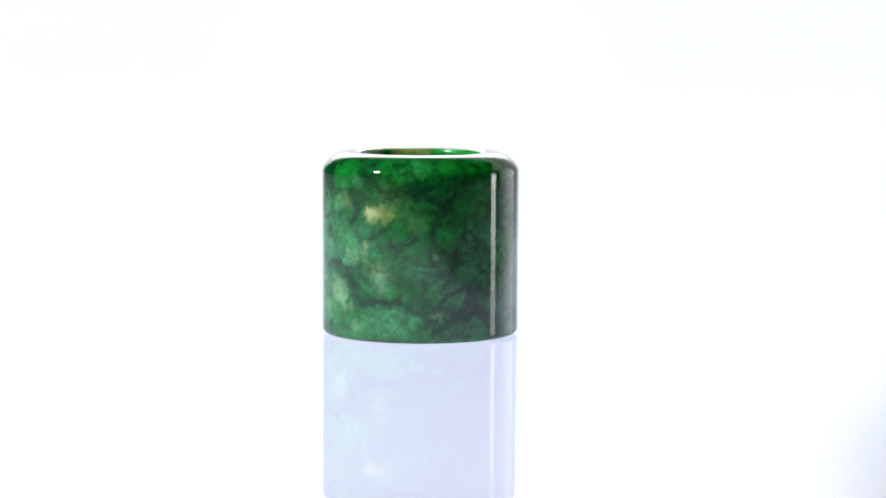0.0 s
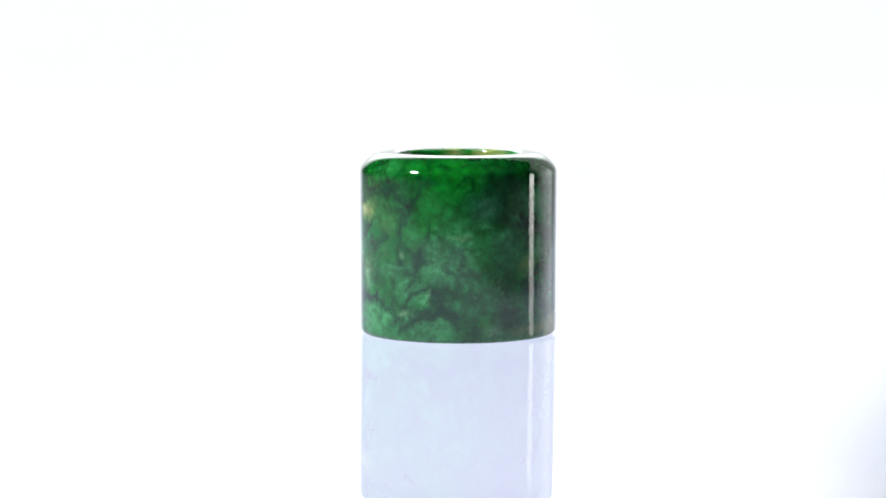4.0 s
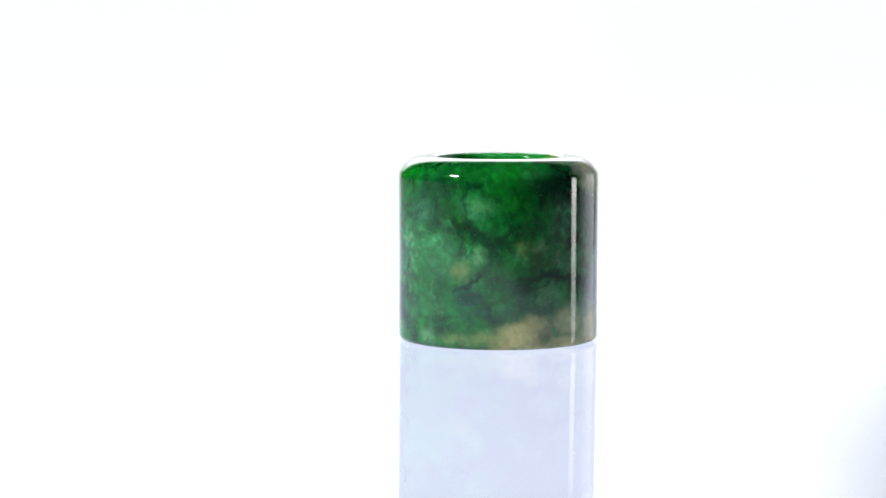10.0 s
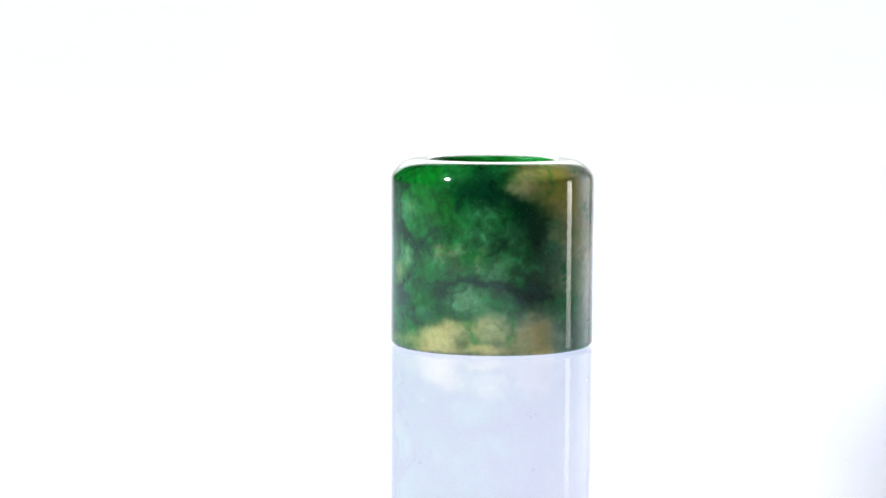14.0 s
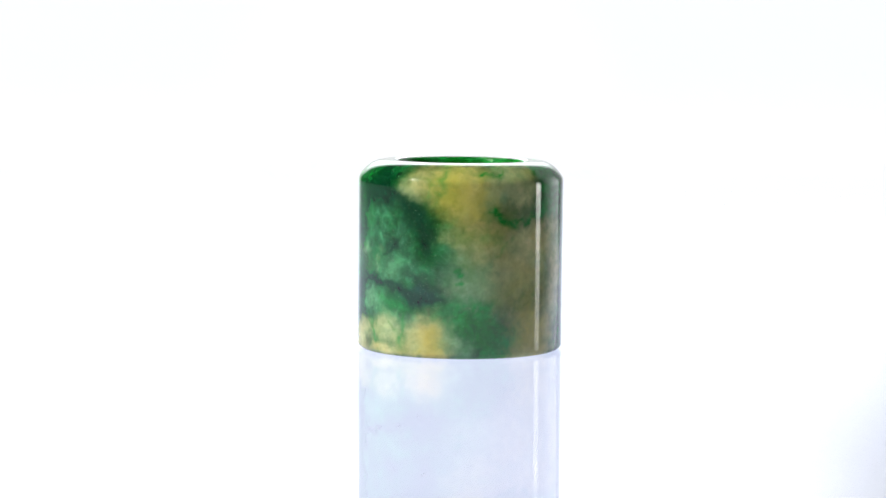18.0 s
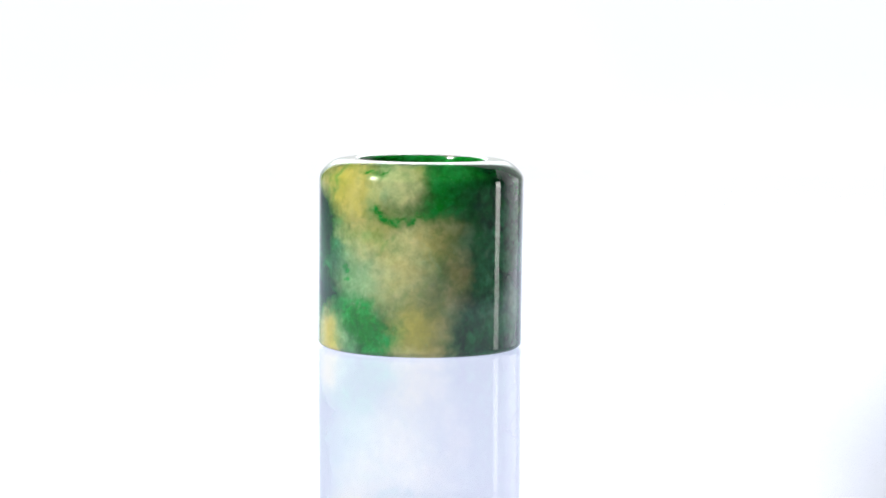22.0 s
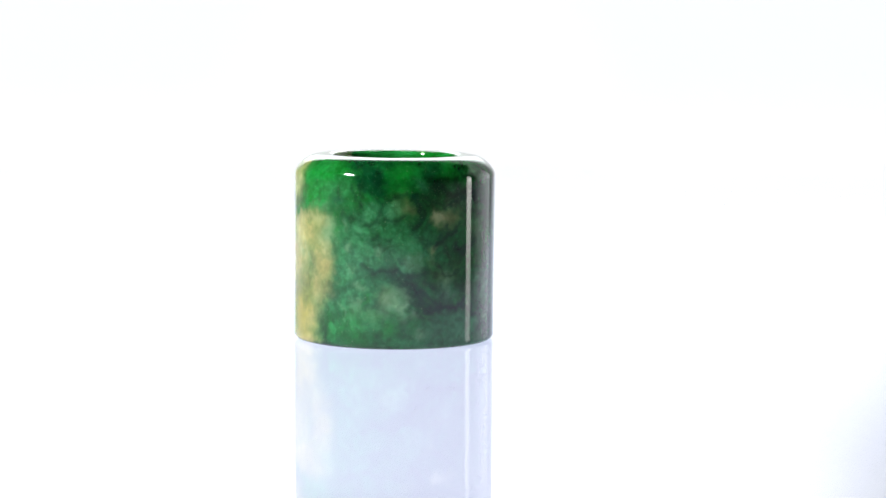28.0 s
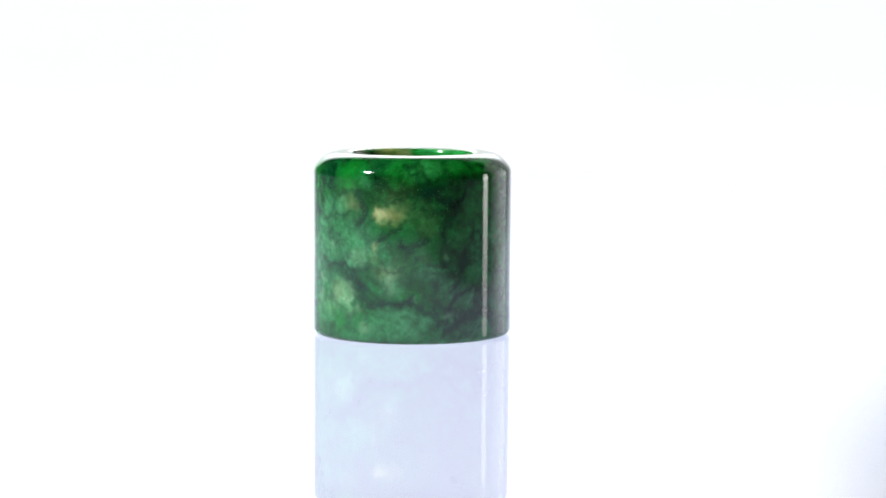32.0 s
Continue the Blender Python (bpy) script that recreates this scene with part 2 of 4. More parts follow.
# ---- lamps ----
softbox = tagged(new("softbox"), "large white softbox standing behind the corner of the table", "lamp")
softbox.matrix_basis = Matrix.Translation((0.647, 0.398, 0)) @ pose(0, 0, 0, 0, 0, -45)
part("diffuser", box(-0.25, -0.004, -0.35, 0.25, 0.0, 0.62), softbox_material(), softbox, "glowing white cloth")
part("housing", box(-0.25, 0.0005, -0.36, 0.26, 0.16, 0.63, 0.02), BLACK, softbox, "black fabric housing")
part("stand", lathe([(0.12, FLOOR_Z), (0.12, FLOOR_Z + 0.012), (0.014, FLOOR_Z + 0.02), (0.014, -0.36)], 32), BLACK, softbox, "black stand").location = (0, 0.08, 0)

strip = tagged(new("strip_light"), "slim upright strip lamp with a white diffuser beside the table", "lamp")
AZ = radians(4.5)
SX, SY = 0.55 * math.cos(AZ), 0.55 * math.sin(AZ)
strip.matrix_basis = pose(SX, SY, 0, 0, 0, math.degrees(AZ))
part("diffuser", box(0, -0.036, -0.2, 0.004, 0.036, 0.13), strip_material(), strip, "glowing white diffuser")
part("housing", box(0.0045, -0.042, -0.21, 0.04, 0.042, 0.14, 0.004), BLACK, strip, "black lamp housing")
part("stand", lathe([(0.09, FLOOR_Z), (0.09, FLOOR_Z + 0.012), (0.012, FLOOR_Z + 0.02), (0.012, -0.21)], 32), BLACK, strip, "black stand")

KEY_AZ, KEY_UP, KEY_FAR = radians(-63), radians(43), 0.85
key_at = Vector((math.sin(KEY_AZ) * math.cos(KEY_UP), -math.cos(KEY_AZ) * math.cos(KEY_UP), math.sin(KEY_UP))) * KEY_FAR
lamp = tagged(new("studio_lamp"), "black studio lamp with an oval white front over the table", "lamp")
lamp.matrix_basis = look(key_at, (0, 0, 0.01))
LAMP_R = 0.03


def widened(bm):
    for v in bm.verts:
        v.co.x *= 2.0
    return bm


part("diffuser", widened(lathe([(0.0005, -0.006), (LAMP_R * 0.6, -0.005), (LAMP_R, 0.0), (LAMP_R, 0.004), (0.0005, 0.004)], 48)), glowing("lamp_diffuser", (1.0, 0.985, 0.96), LAMP_GLOW), lamp, "glowing white front")
part("housing", widened(lathe([(LAMP_R + 0.002, -0.004), (LAMP_R + 0.006, -0.004), (LAMP_R + 0.006, 0.02), (0.05, 0.12), (0.04, 0.2), (0.0005, 0.2), (0.0005, 0.0045), (LAMP_R + 0.002, 0.0045), (LAMP_R + 0.002, -0.004)], 48)), BLACK, lamp, "black lamp housing")
pole = part("pole", box(-0.01, -0.01, 0.0, 0.01, 0.01, 1.9 - key_at.z - 0.1), BLACK, lamp, "black ceiling pole")
pole.matrix_basis = lamp.matrix_basis.inverted() @ Matrix.Translation(key_at + (lamp.matrix_basis.to_3x3() @ Vector((0, 0, 0.16)))) @ pose(0, 0, 0)

# ---- the ring ----
FIELDS = {}
TURNS = 560
POLISH = 0.0004      # how far the polishing rounds the edges


def ring_profile():
    """Outer wall from the foot up, chamfered shoulder, flat top, bore, underside."""
    R, H, B = RING_R, RING_H, BORE_R
    rise, run, foot = 0.0027, 0.0043, 0.0009
    # straight wall, a crisp edge and a bowed shoulder that flattens into the top, softened by polishing
    raw = [(R, foot), (R, H - rise)]
    raw += [(R - run * f, H - rise * (1 - f) ** 2.4) for f in np.linspace(0.0, 1.0, 40)]
    raw += [(R - run - 0.0022, H)]
    raw = np.array(raw)
    along = np.concatenate([[0], np.cumsum(np.hypot(*np.diff(raw, axis=0).T))])
    fine = np.arange(0, along[-1], 0.00004)
    wall = np.stack([np.interp(fine, along, raw[:, k]) for k in (0, 1)], 1)
    bell = np.exp(-0.5 * (np.arange(-50, 51) * 0.00004 / POLISH) ** 2)
    wall = np.stack([np.convolve(wall[:, k], bell / bell.sum(), "valid") for k in (0, 1)], 1)
    # the small rounded foot
    under = [(R - foot + foot * math.sin(a), foot - foot * math.cos(a)) for a in np.linspace(0, math.pi / 2, 10)]
    wall = np.array(under + [(R, z) for z in np.arange(foot + 0.0001, 0.0023, 0.0002)] + wall.tolist())
    rows, last = [(R - 0.0034, 0.0)], -1.0
    for (r, z), (r2, z2) in zip(wall, wall[1:]):
        last += math.hypot(r2 - r, z2 - z)
        if last < 0 or last > (0.00009 if z < 0.002 or z > H - 0.0045 else 0.00022):
            rows.append((float(r), float(z)))
            last = 0.0
    for r in np.linspace(R - run - 0.0002, B + 0.0011, 8):
        rows.append((r, H))
    for a in np.linspace(0, math.pi / 2, 7):
        rows.append((B + 0.0009 - 0.0009 * math.sin(a), H - 0.0009 + 0.0009 * math.cos(a)))
    for z in np.linspace(H - 0.0014, 0.0008, 40):
        rows.append((B, z))
    rows += [(B + 0.0002, 0.0002), (B + 0.0008, 0.0)]
    return rows


rows = ring_profile()
ANGLE, HEIGHT, SPOT = [], [], []
for r, z in rows:
    for k in range(TURNS):
        a = 2 * math.pi * k / TURNS
        ANGLE.append(a)
        HEIGHT.append(z)
        SPOT.append(Vector((r * math.cos(a), r * math.sin(a), z)))
# the colours run through the stone with ragged edges: bend the fields by noise
DEG = np.degrees(np.array(ANGLE))
MM = np.array(HEIGHT) * 1000
bend = np.array([noise.noise_vector(p * 420) + noise.noise_vector(p * 1100) * 0.7 + noise.noise_vector(p * 2600) * 0.25 for p in SPOT])
DEG = DEG + bend[:, 0] * 2.4
MM = MM + bend[:, 1] * 0.7
PER_DEG = RING_R * 1000 * math.pi / 180


def lay(name, value):
    FIELDS[name] = 1 - (1 - FIELDS.get(name, np.zeros(len(DEG)))) * (1 - value)


def blotch(name, angle, height, wide, tall, depth):
    """A soft stain in the stone: degrees round the ring, millimetres up."""
    d = (((DEG - angle + 180) % 360 - 180) / wide) ** 2 + ((MM - height) / tall) ** 2
    lay(name, depth * np.exp(-0.85 * d ** 1.25))


def vein(name, wide, depth, *stops):
    """A thin seam through (degrees, millimetres) stops, wide in millimetres."""
    best = np.full(len(DEG), 1e9)
    for (a0, z0), (a1, z1) in zip(stops, stops[1:]):
        dx, dz = ((a1 - a0 + 180) % 360 - 180) * PER_DEG, z1 - z0
        px, pz = ((DEG - a0 + 180) % 360 - 180) * PER_DEG, MM - z0
        s = np.clip((px * dx + pz * dz) / (dx * dx + dz * dz + 1e-9), 0, 1)
        best = np.minimum(best, (px - s * dx) ** 2 + (pz - s * dz) ** 2)
    lay(name, depth * np.exp(-best / wide ** 2))


# -- stone pattern: stains and seams round the ring, in degrees and millimetres --
blotch("dark", -120.9, 28.9, 6.1, 0.9, .55)
blotch("emerald", -103.6, 28.5, 13.2, 1.5, .6)
blotch("emerald", -89.2, 28.5, 7.9, 1.3, .5)
blotch("ochre", -106.8, 23.7, 15.3, 3.6, .2)
blotch("ochre", -91.3, 19.4, 10.2, 2.3, .22)
blotch("ochre", -93.8, 14.3, 7.0, 1.9, .14)
blotch("ochre", -118.3, 20.7, 3.3, 1.0, .7)
blotch("pale", -118.7, 20.7, 2.6, 0.9, .5)
blotch("ochre", -114.3, 21.6, 8.5, 1.9, .34)
blotch("dark", -74.7, 25.7, 12.6, 1.2, .55)
blotch("dark", -90.7, 24.8, 4.4, 0.7, .6)
vein("dark", .4, 0.84, (-92.3, 25.3), (-87.5, 24.4), (-82.8, 23.5), (-76.3, 22.3), (-71.4, 23.7), (-69.4, 25.2))
vein("dark", .32, 0.72, (-90.0, 17.1), (-96.3, 16.2), (-103.4, 15.6), (-106.8, 16.9))
vein("dark", .3, 0.60, (-106.8, 18.8), (-116.5, 18.2), (-120.9, 16.5))
vein("dark", .35, 0.60, (-79.5, 19.5), (-81.7, 17.5), (-79.1, 15.7), (-84.2, 14.2), (-80.4, 12.5))
blotch("milky", -131.0, 15.2, 15.8, 2.7, .55)
blotch("milky", -134.2, 12.4, 6.6, 1.1, .5)
blotch("ochre", -121.6, 16.1, 2.3, 0.7, .4)
blotch("pale", -111.8, 10.6, 3.1, 1.9, .5)
blotch("milky", -110.1, 10.4, 6.2, 2.7, .45)
blotch("ochre", -106.7, 11.9, 4.7, 2.5, .2)
blotch("milky", -88.0, 11.7, 7.6, 0.9, .6)
blotch("milky", -81.0, 10.0, 7.7, 1.9, .4)
blotch("milky", -96.8, 3.2, 17.0, 1.9, .6)
blotch("milky", -103.3, 4.9, 9.9, 0.9, .45)
blotch("milky", -115.7, 5.8, 5.0, 0.9, .45)
blotch("pale", -128.0, 2.7, 2.9, 0.8, .35)
blotch("pale", -143.4, 7.7, 6.5, 1.9, .5)
blotch("emerald", -106.7, 13.8, 8.1, 2.1, .3)
blotch("emerald", -95.3, 8.3, 10.9, 2.3, .45)
blotch("emerald", -124.7, 5.9, 6.0, 1.7, .55)
blotch("emerald", -105.0, 7.9, 3.3, 0.7, .7)
blotch("emerald", -137.1, 24.4, 7.0, 3.8, .5)
blotch("dark", -88.6, 5.4, 2.9, 1.1, .55)
blotch("dark", -80.9, 2.6, 3.2, 0.9, .5)
vein("dark", .42, 0.78, (-124.7, 6.3), (-115.3, 6.7), (-106.7, 6.3), (-102.7, 6.9), (-93.7, 5.9), (-87.3, 4.2), (-81.5, 1.7), (-74.4, 3.6), (-64.1, 4.8), (-52.8, 5.3))
vein("dark", .34, 0.78, (-79.0, 5.9), (-76.1, 7.8), (-69.4, 9.2), (-64.2, 8.9))
blotch("dark", -59.8, 7.2, 3.3, 2.1, .55)
blotch("pale", -79.0, 4.6, 2.6, 0.5, .4)
blotch("milky", -71.0, 3.2, 11.6, 1.3, .4)
vein("pale", .2, .3, (-106.7, 6.4), (-99.5, 7.2), (-96.9, 6.7))
blotch("emerald", -68.2, 27.5, 19.2, 2.5, .75)
blotch("emerald", -49.1, 28.3, 19.0, 2.1, .65)
blotch("milky", -92.8, 28.3, 9.7, 1.3, .3)
blotch("dark", -90.1, 25.1, 7.8, 0.9, .6)
blotch("dark", -76.4, 22.5, 3.0, 1.2, .65)
vein("dark", .42, 0.72, (-96.1, 25.1), (-86.7, 24.1), (-76.4, 22.0), (-70.8, 23.9))
blotch("dark", -63.4, 26.1, 8.0, 0.6, .45)
blotch("slate", -32.3, 22.7, 11.5, 2.1, .55)
blotch("dark", -27.3, 25.6, 9.8, 1.7, .65)
vein("dark", .35, 0.66, (-75.4, 21.8), (-83.0, 19.3), (-80.9, 16.4), (-83.8, 14.9))
vein("dark", .3, 0.60, (-106.2, 16.2), (-98.7, 16.5), (-92.0, 17.3))
blotch("dark", -69.1, 13.9, 2.0, 0.8, .8)
vein("dark", .32, 0.72, (-68.2, 16.0), (-69.1, 13.9), (-73.1, 11.9), (-72.1, 10.0), (-78.1, 8.9))
blotch("milky", -49.0, 17.5, 14.3, 3.2, .5)
blotch("milky", -58.5, 12.9, 12.9, 2.3, .5)
blotch("milky", -81.6, 12.0, 8.5, 1.0, .5)
blotch("milky", -76.1, 8.1, 8.9, 1.7, .5)
blotch("pale", -80.9, 14.4, 1.1, 0.8, .4)
blotch("milky", -66.5, 7.9, 6.5, 1.7, .4)
blotch("milky", -64.2, 3.1, 13.7, 1.5, .6)
blotch("milky", -111.8, 3.7, 24.8, 2.3, .5)
blotch("pale", -78.1, 4.8, 3.8, 0.6, .35)
blotch("milky", -48.3, 10.3, 6.5, 1.1, .4)
blotch("emerald", -57.0, 19.8, 16.1, 3.2, .35)
blotch("emerald", -34.0, 13.7, 9.9, 3.8, .3)
vein("dark", .3, 0.72, (-75.4, 7.4), (-70.1, 9.0), (-61.7, 9.4), (-57.9, 8.1))
vein("dark", .36, 0.78, (-74.1, 3.9), (-65.5, 5.1), (-58.5, 4.9), (-55.3, 5.9))
vein("dark", .6, 0.90, (-58.5, 8.3), (-55.3, 5.9), (-46.9, 4.0))
blotch("dark", -52.7, 5.5, 4.5, 0.8, .6)
vein("dark", .34, 0.66, (-89.0, 6.3), (-83.8, 3.8), (-75.4, 3.3))
blotch("dark", -38.3, 1.7, 4.1, 1.1, .45)
vein("pale", .2, .3, (-66.8, 6.8), (-63.6, 8.1), (-61.1, 8.6))
blotch("dark", -20.8, 11.6, 8.2, 4.7, .3)
blotch("emerald", -60.2, 27.0, 25.6, 1.9, .7)
blotch("emerald", -45.7, 28.6, 17.4, 1.1, .5)
blotch("thread", -35.1, 26.6, 2.9, 1.7, .5)
vein("dark", .3, 0.60, (-46.3, 25.8), (-43.0, 27.1), (-39.0, 26.6), (-39.7, 25.0), (-43.6, 24.4))
blotch("dark", -14.1, 26.8, 11.1, 1.9, .55)
blotch("dark", -11.5, 25.7, 3.9, 0.8, .6)
blotch("milky", -30.6, 22.3, 7.7, 1.9, .45)
blotch("slate", -31.3, 21.5, 5.7, 1.5, .25)
blotch("milky", -33.2, 19.7, 4.5, 0.8, .4)
blotch("dark", -16.0, 22.1, 11.7, 1.9, .3)
blotch("emerald", -10.2, 22.2, 7.9, 1.9, .4)
blotch("milky", -49.1, 15.3, 13.6, 2.7, .6)
blotch("milky", -48.4, 11.9, 13.5, 1.7, .45)
blotch("pale", -45.7, 17.5, 4.8, 0.3, .35)
blotch("milky", -60.3, 11.5, 8.0, 1.3, .3)
vein("dark", .4, 0.72, (-78.7, 24.0), (-75.4, 21.6), (-78.7, 19.4))
vein("dark", .34, 0.60, (-70.5, 15.2), (-72.5, 13.3), (-76.6, 11.3), (-67.8, 10.6))
blotch("emerald", -35.1, 13.1, 4.5, 0.9, .6)
blotch("emerald", -25.5, 10.4, 14.8, 3.4, .4)
vein("dark", .34, 0.90, (-6.1, 9.6), (1.6, 10.9), (9.8, 12.4))
blotch("slate", 0.9, 8.3, 6.5, 1.2, .85)
blotch("dark", -0.5, 8.5, 4.2, 0.9, .5)
blotch("ochre", -6.8, 13.0, 6.7, 1.9, .22)
blotch("ochre", -19.1, 6.2, 6.4, 1.3, .16)
blotch("milky", -49.8, 5.4, 8.5, 1.1, .4)
vein("dark", .4, 0.72, (-72.6, 3.6), (-58.7, 4.7), (-51.3, 4.0), (-46.4, 2.7))
blotch("milky", -59.5, 2.4, 10.4, 1.1, .5)
blotch("dark", -37.0, 1.5, 4.2, 0.9, .6)
blotch("milky", -24.2, 2.1, 4.1, 1.3, .55)
blotch("emerald", -30.6, 3.4, 4.2, 0.9, .7)
blotch("ochre", -12.7, 1.8, 7.2, 0.9, .25)
blotch("milky", -19.8, 15.9, 7.7, 1.7, .35)
blotch("emerald", -64.3, 19.2, 13.0, 1.9, .4)
vein("milky", .3, .5, (-39.0, 18.6), (-29.4, 19.1), (-23.0, 17.7), (-13.4, 16.7))
blotch("emerald", -7.7, 27.8, 20.1, 2.3, .55)
blotch("emerald", 21.4, 27.3, 11.1, 2.1, .6)
blotch("dark", 3.4, 26.2, 3.8, 0.6, .75)
vein("dark", .34, 0.72, (-0.7, 24.6), (3.1, 26.2), (9.4, 26.8))
blotch("dark", -12.7, 24.7, 6.1, 0.8, .45)
blotch("milky", 5.0, 22.8, 7.2, 2.2, .5)
blotch("ochre", 8.2, 23.4, 5.6, 1.3, .2)
vein("dark", .42, 0.72, (-1.6, 24.3), (0.3, 21.7), (3.8, 19.8), (10.1, 18.9), (15.1, 17.2))
blotch("dark", 6.9, 18.6, 5.7, 0.9, .5)
blotch("dark", 15.5, 15.8, 5.1, 2.1, .5)
blotch("milky", -30.9, 22.4, 4.5, 1.9, .5)
blotch("pale", -30.5, 22.7, 2.0, 1.1, .25)
blotch("pale", 7.0, 14.5, 2.8, 0.9, .3)
blotch("milky", 4.5, 14.8, 5.3, 1.3, .4)
blotch("ochre", -3.8, 12.1, 7.1, 1.2, .22)
vein("dark", .36, 0.92, (-7.0, 9.2), (0.7, 10.4), (8.3, 12.2))
blotch("slate", 0.7, 8.6, 5.7, 0.9, .9)
blotch("dark", -0.5, 8.3, 4.4, 0.8, .4)
blotch("slate", -1.2, 5.7, 2.9, 1.1, .45)
blotch("dark", 32.8, 10.2, 12.2, 2.5, .55)
blotch("milky", 28.2, 15.3, 6.1, 1.3, .4)
blotch("ochre", 31.6, 15.3, 3.5, 0.9, .15)
blotch("milky", -17.7, 13.4, 12.1, 2.7, .4)
blotch("milky", -20.6, 17.0, 14.0, 1.7, .4)
blotch("milky", -29.7, 6.8, 16.0, 2.7, .35)
blotch("pale", -25.7, 2.1, 4.6, 1.1, .4)
blotch("emerald", -30.5, 3.7, 5.7, 1.1, .75)
blotch("emerald", 5.8, 3.6, 9.5, 1.3, .4)
blotch("ochre", -3.7, 1.7, 9.0, 1.0, .35)
blotch("ochre", 24.4, 2.4, 16.2, 1.4, .5)
blotch("ochre", 35.4, 4.1, 10.3, 1.7, .4)
blotch("milky", 21.0, 6.3, 6.5, 1.1, .35)
blotch("slate", 22.3, 6.1, 4.6, 0.8, .3)
vein("pale", .18, .35, (-21.3, 10.6), (-22.7, 9.2), (-20.6, 7.9))
vein("milky", .25, .5, (-11.0, 20.3), (-1.2, 16.3), (-3.8, 13.5))
blotch("emerald", 16.2, 8.1, 6.4, 1.9, .35)
blotch("emerald", -47.6, 24.9, 12.4, 2.8, .6)
blotch("dark", 45.3, 26.2, 12.5, 1.9, .8)
blotch("dark", 55.4, 28.2, 9.7, 1.1, .6)
blotch("dark", 60.8, 24.1, 6.0, 1.5, .5)
vein("dark", .5, 0.72, (42.6, 23.3), (44.7, 25.3), (52.6, 25.9), (62.4, 24.6))
blotch("milky", 54.9, 22.7, 8.7, 1.8, .55)
blotch("milky", 56.3, 18.6, 12.5, 2.1, .4)
blotch("emerald", 20.2, 24.8, 15.5, 3.6, .6)
blotch("emerald", 27.6, 28.2, 10.9, 1.5, .5)
blotch("milky", 5.4, 22.8, 10.9, 1.5, .5)
blotch("milky", 38.5, 27.7, 6.2, 1.3, .3)
blotch("dark", 17.0, 17.2, 6.1, 0.9, .6)
vein("dark", .45, 0.72, (0.7, 19.7), (9.2, 17.8), (14.9, 16.5), (22.9, 18.3), (28.0, 20.0))
vein("dark", .3, 0.60, (12.9, 13.9), (14.9, 16.2))
blotch("ochre", 31.2, 16.3, 2.5, 0.9, .3)
blotch("ochre", 39.3, 16.8, 5.6, 1.3, .22)
blotch("ochre", 43.7, 14.1, 10.6, 1.7, .18)
blotch("pale", 7.8, 15.6, 3.7, 1.0, .4)
blotch("milky", 6.3, 15.4, 6.1, 1.5, .4)
blotch("ochre", -1.7, 13.2, 7.8, 1.5, .22)
vein("dark", .32, 0.72, (21.7, 11.1), (32.6, 11.4), (45.0, 11.9), (57.7, 11.6), (65.9, 10.6))
blotch("dark", 30.1, 10.0, 7.6, 0.9, .5)
blotch("slate", 78.7, 10.2, 8.3, 0.9, .75)
blotch("slate", 1.7, 8.3, 4.5, 1.2, .75)
blotch("slate", 7.9, 5.7, 8.3, 0.7, .4)
blotch("slate", 25.0, 6.3, 2.9, 0.9, .45)
blotch("pale", 48.8, 8.7, 8.9, 1.6, .35)
blotch("milky", 48.2, 8.7, 10.4, 1.9, .6)
blotch("milky", 61.2, 6.7, 6.8, 1.3, .45)
blotch("ochre", 29.6, 3.1, 12.1, 1.7, .62)
blotch("ochre", 42.7, 4.2, 8.8, 1.3, .58)
blotch("pale", 30.2, 2.4, 8.2, 0.9, .2)
blotch("ochre", 58.6, 4.2, 8.6, 1.9, .65)
blotch("pale", 57.9, 4.3, 5.9, 1.5, .3)
vein("thread", .3, .5, (46.0, 6.4), (49.6, 3.5), (53.4, 1.9))
vein("thread", .3, .4, (62.9, 5.2), (69.6, 4.0), (71.9, 2.2))
blotch("ochre", 79.8, 2.7, 12.1, 1.7, .8)
blotch("ochre", 10.2, 1.9, 8.8, 0.9, .35)
blotch("emerald", 21.4, 13.8, 5.9, 1.7, .5)
blotch("dark", 79.9, 22.8, 7.6, 3.2, .75)
blotch("dark", 67.1, 17.4, 4.3, 0.8, .55)
vein("dark", .3, 0.66, (59.6, 16.0), (65.0, 16.9), (69.6, 18.0))
blotch("dark", 48.9, 7.4, 1.3, 0.3, .6)
blotch("emerald", 23.1, 8.6, 5.2, 1.3, .5)
blotch("dark", 60.5, 28.7, 7.4, 1.2, .75)
blotch("dark", 54.3, 25.5, 8.8, 1.7, .75)
blotch("dark", 44.1, 24.0, 4.0, 1.1, .5)
vein("dark", 1.1, 0.92, (59.9, 26.2), (71.0, 25.2), (79.8, 22.8), (84.3, 20.5), (86.4, 17.8))
blotch("dark", 81.8, 20.3, 5.1, 2.1, .5)
blotch("dark", 90.7, 18.9, 2.7, 3.8, .35)
blotch("milky", 59.4, 22.8, 5.6, 1.3, .6)
blotch("milky", 57.0, 19.8, 6.9, 1.4, .55)
blotch("emerald", 34.3, 24.9, 13.6, 3.4, .45)
blotch("ochre", 32.6, 16.9, 4.2, 0.9, .25)
blotch("pale", 41.9, 16.9, 3.1, 0.9, .55)
blotch("ochre", 57.1, 17.0, 3.4, 0.9, .25)
blotch("ochre", 54.6, 15.2, 2.2, 0.6, .3)
blotch("pale", 53.7, 14.0, 1.9, 0.8, .4)
vein("thread", .3, .4, (27.5, 16.1), (34.5, 16.9), (41.5, 17.5))
blotch("milky", 70.0, 16.1, 6.8, 3.0, .5)
blotch("milky", 77.7, 18.1, 3.8, 1.9, .3)
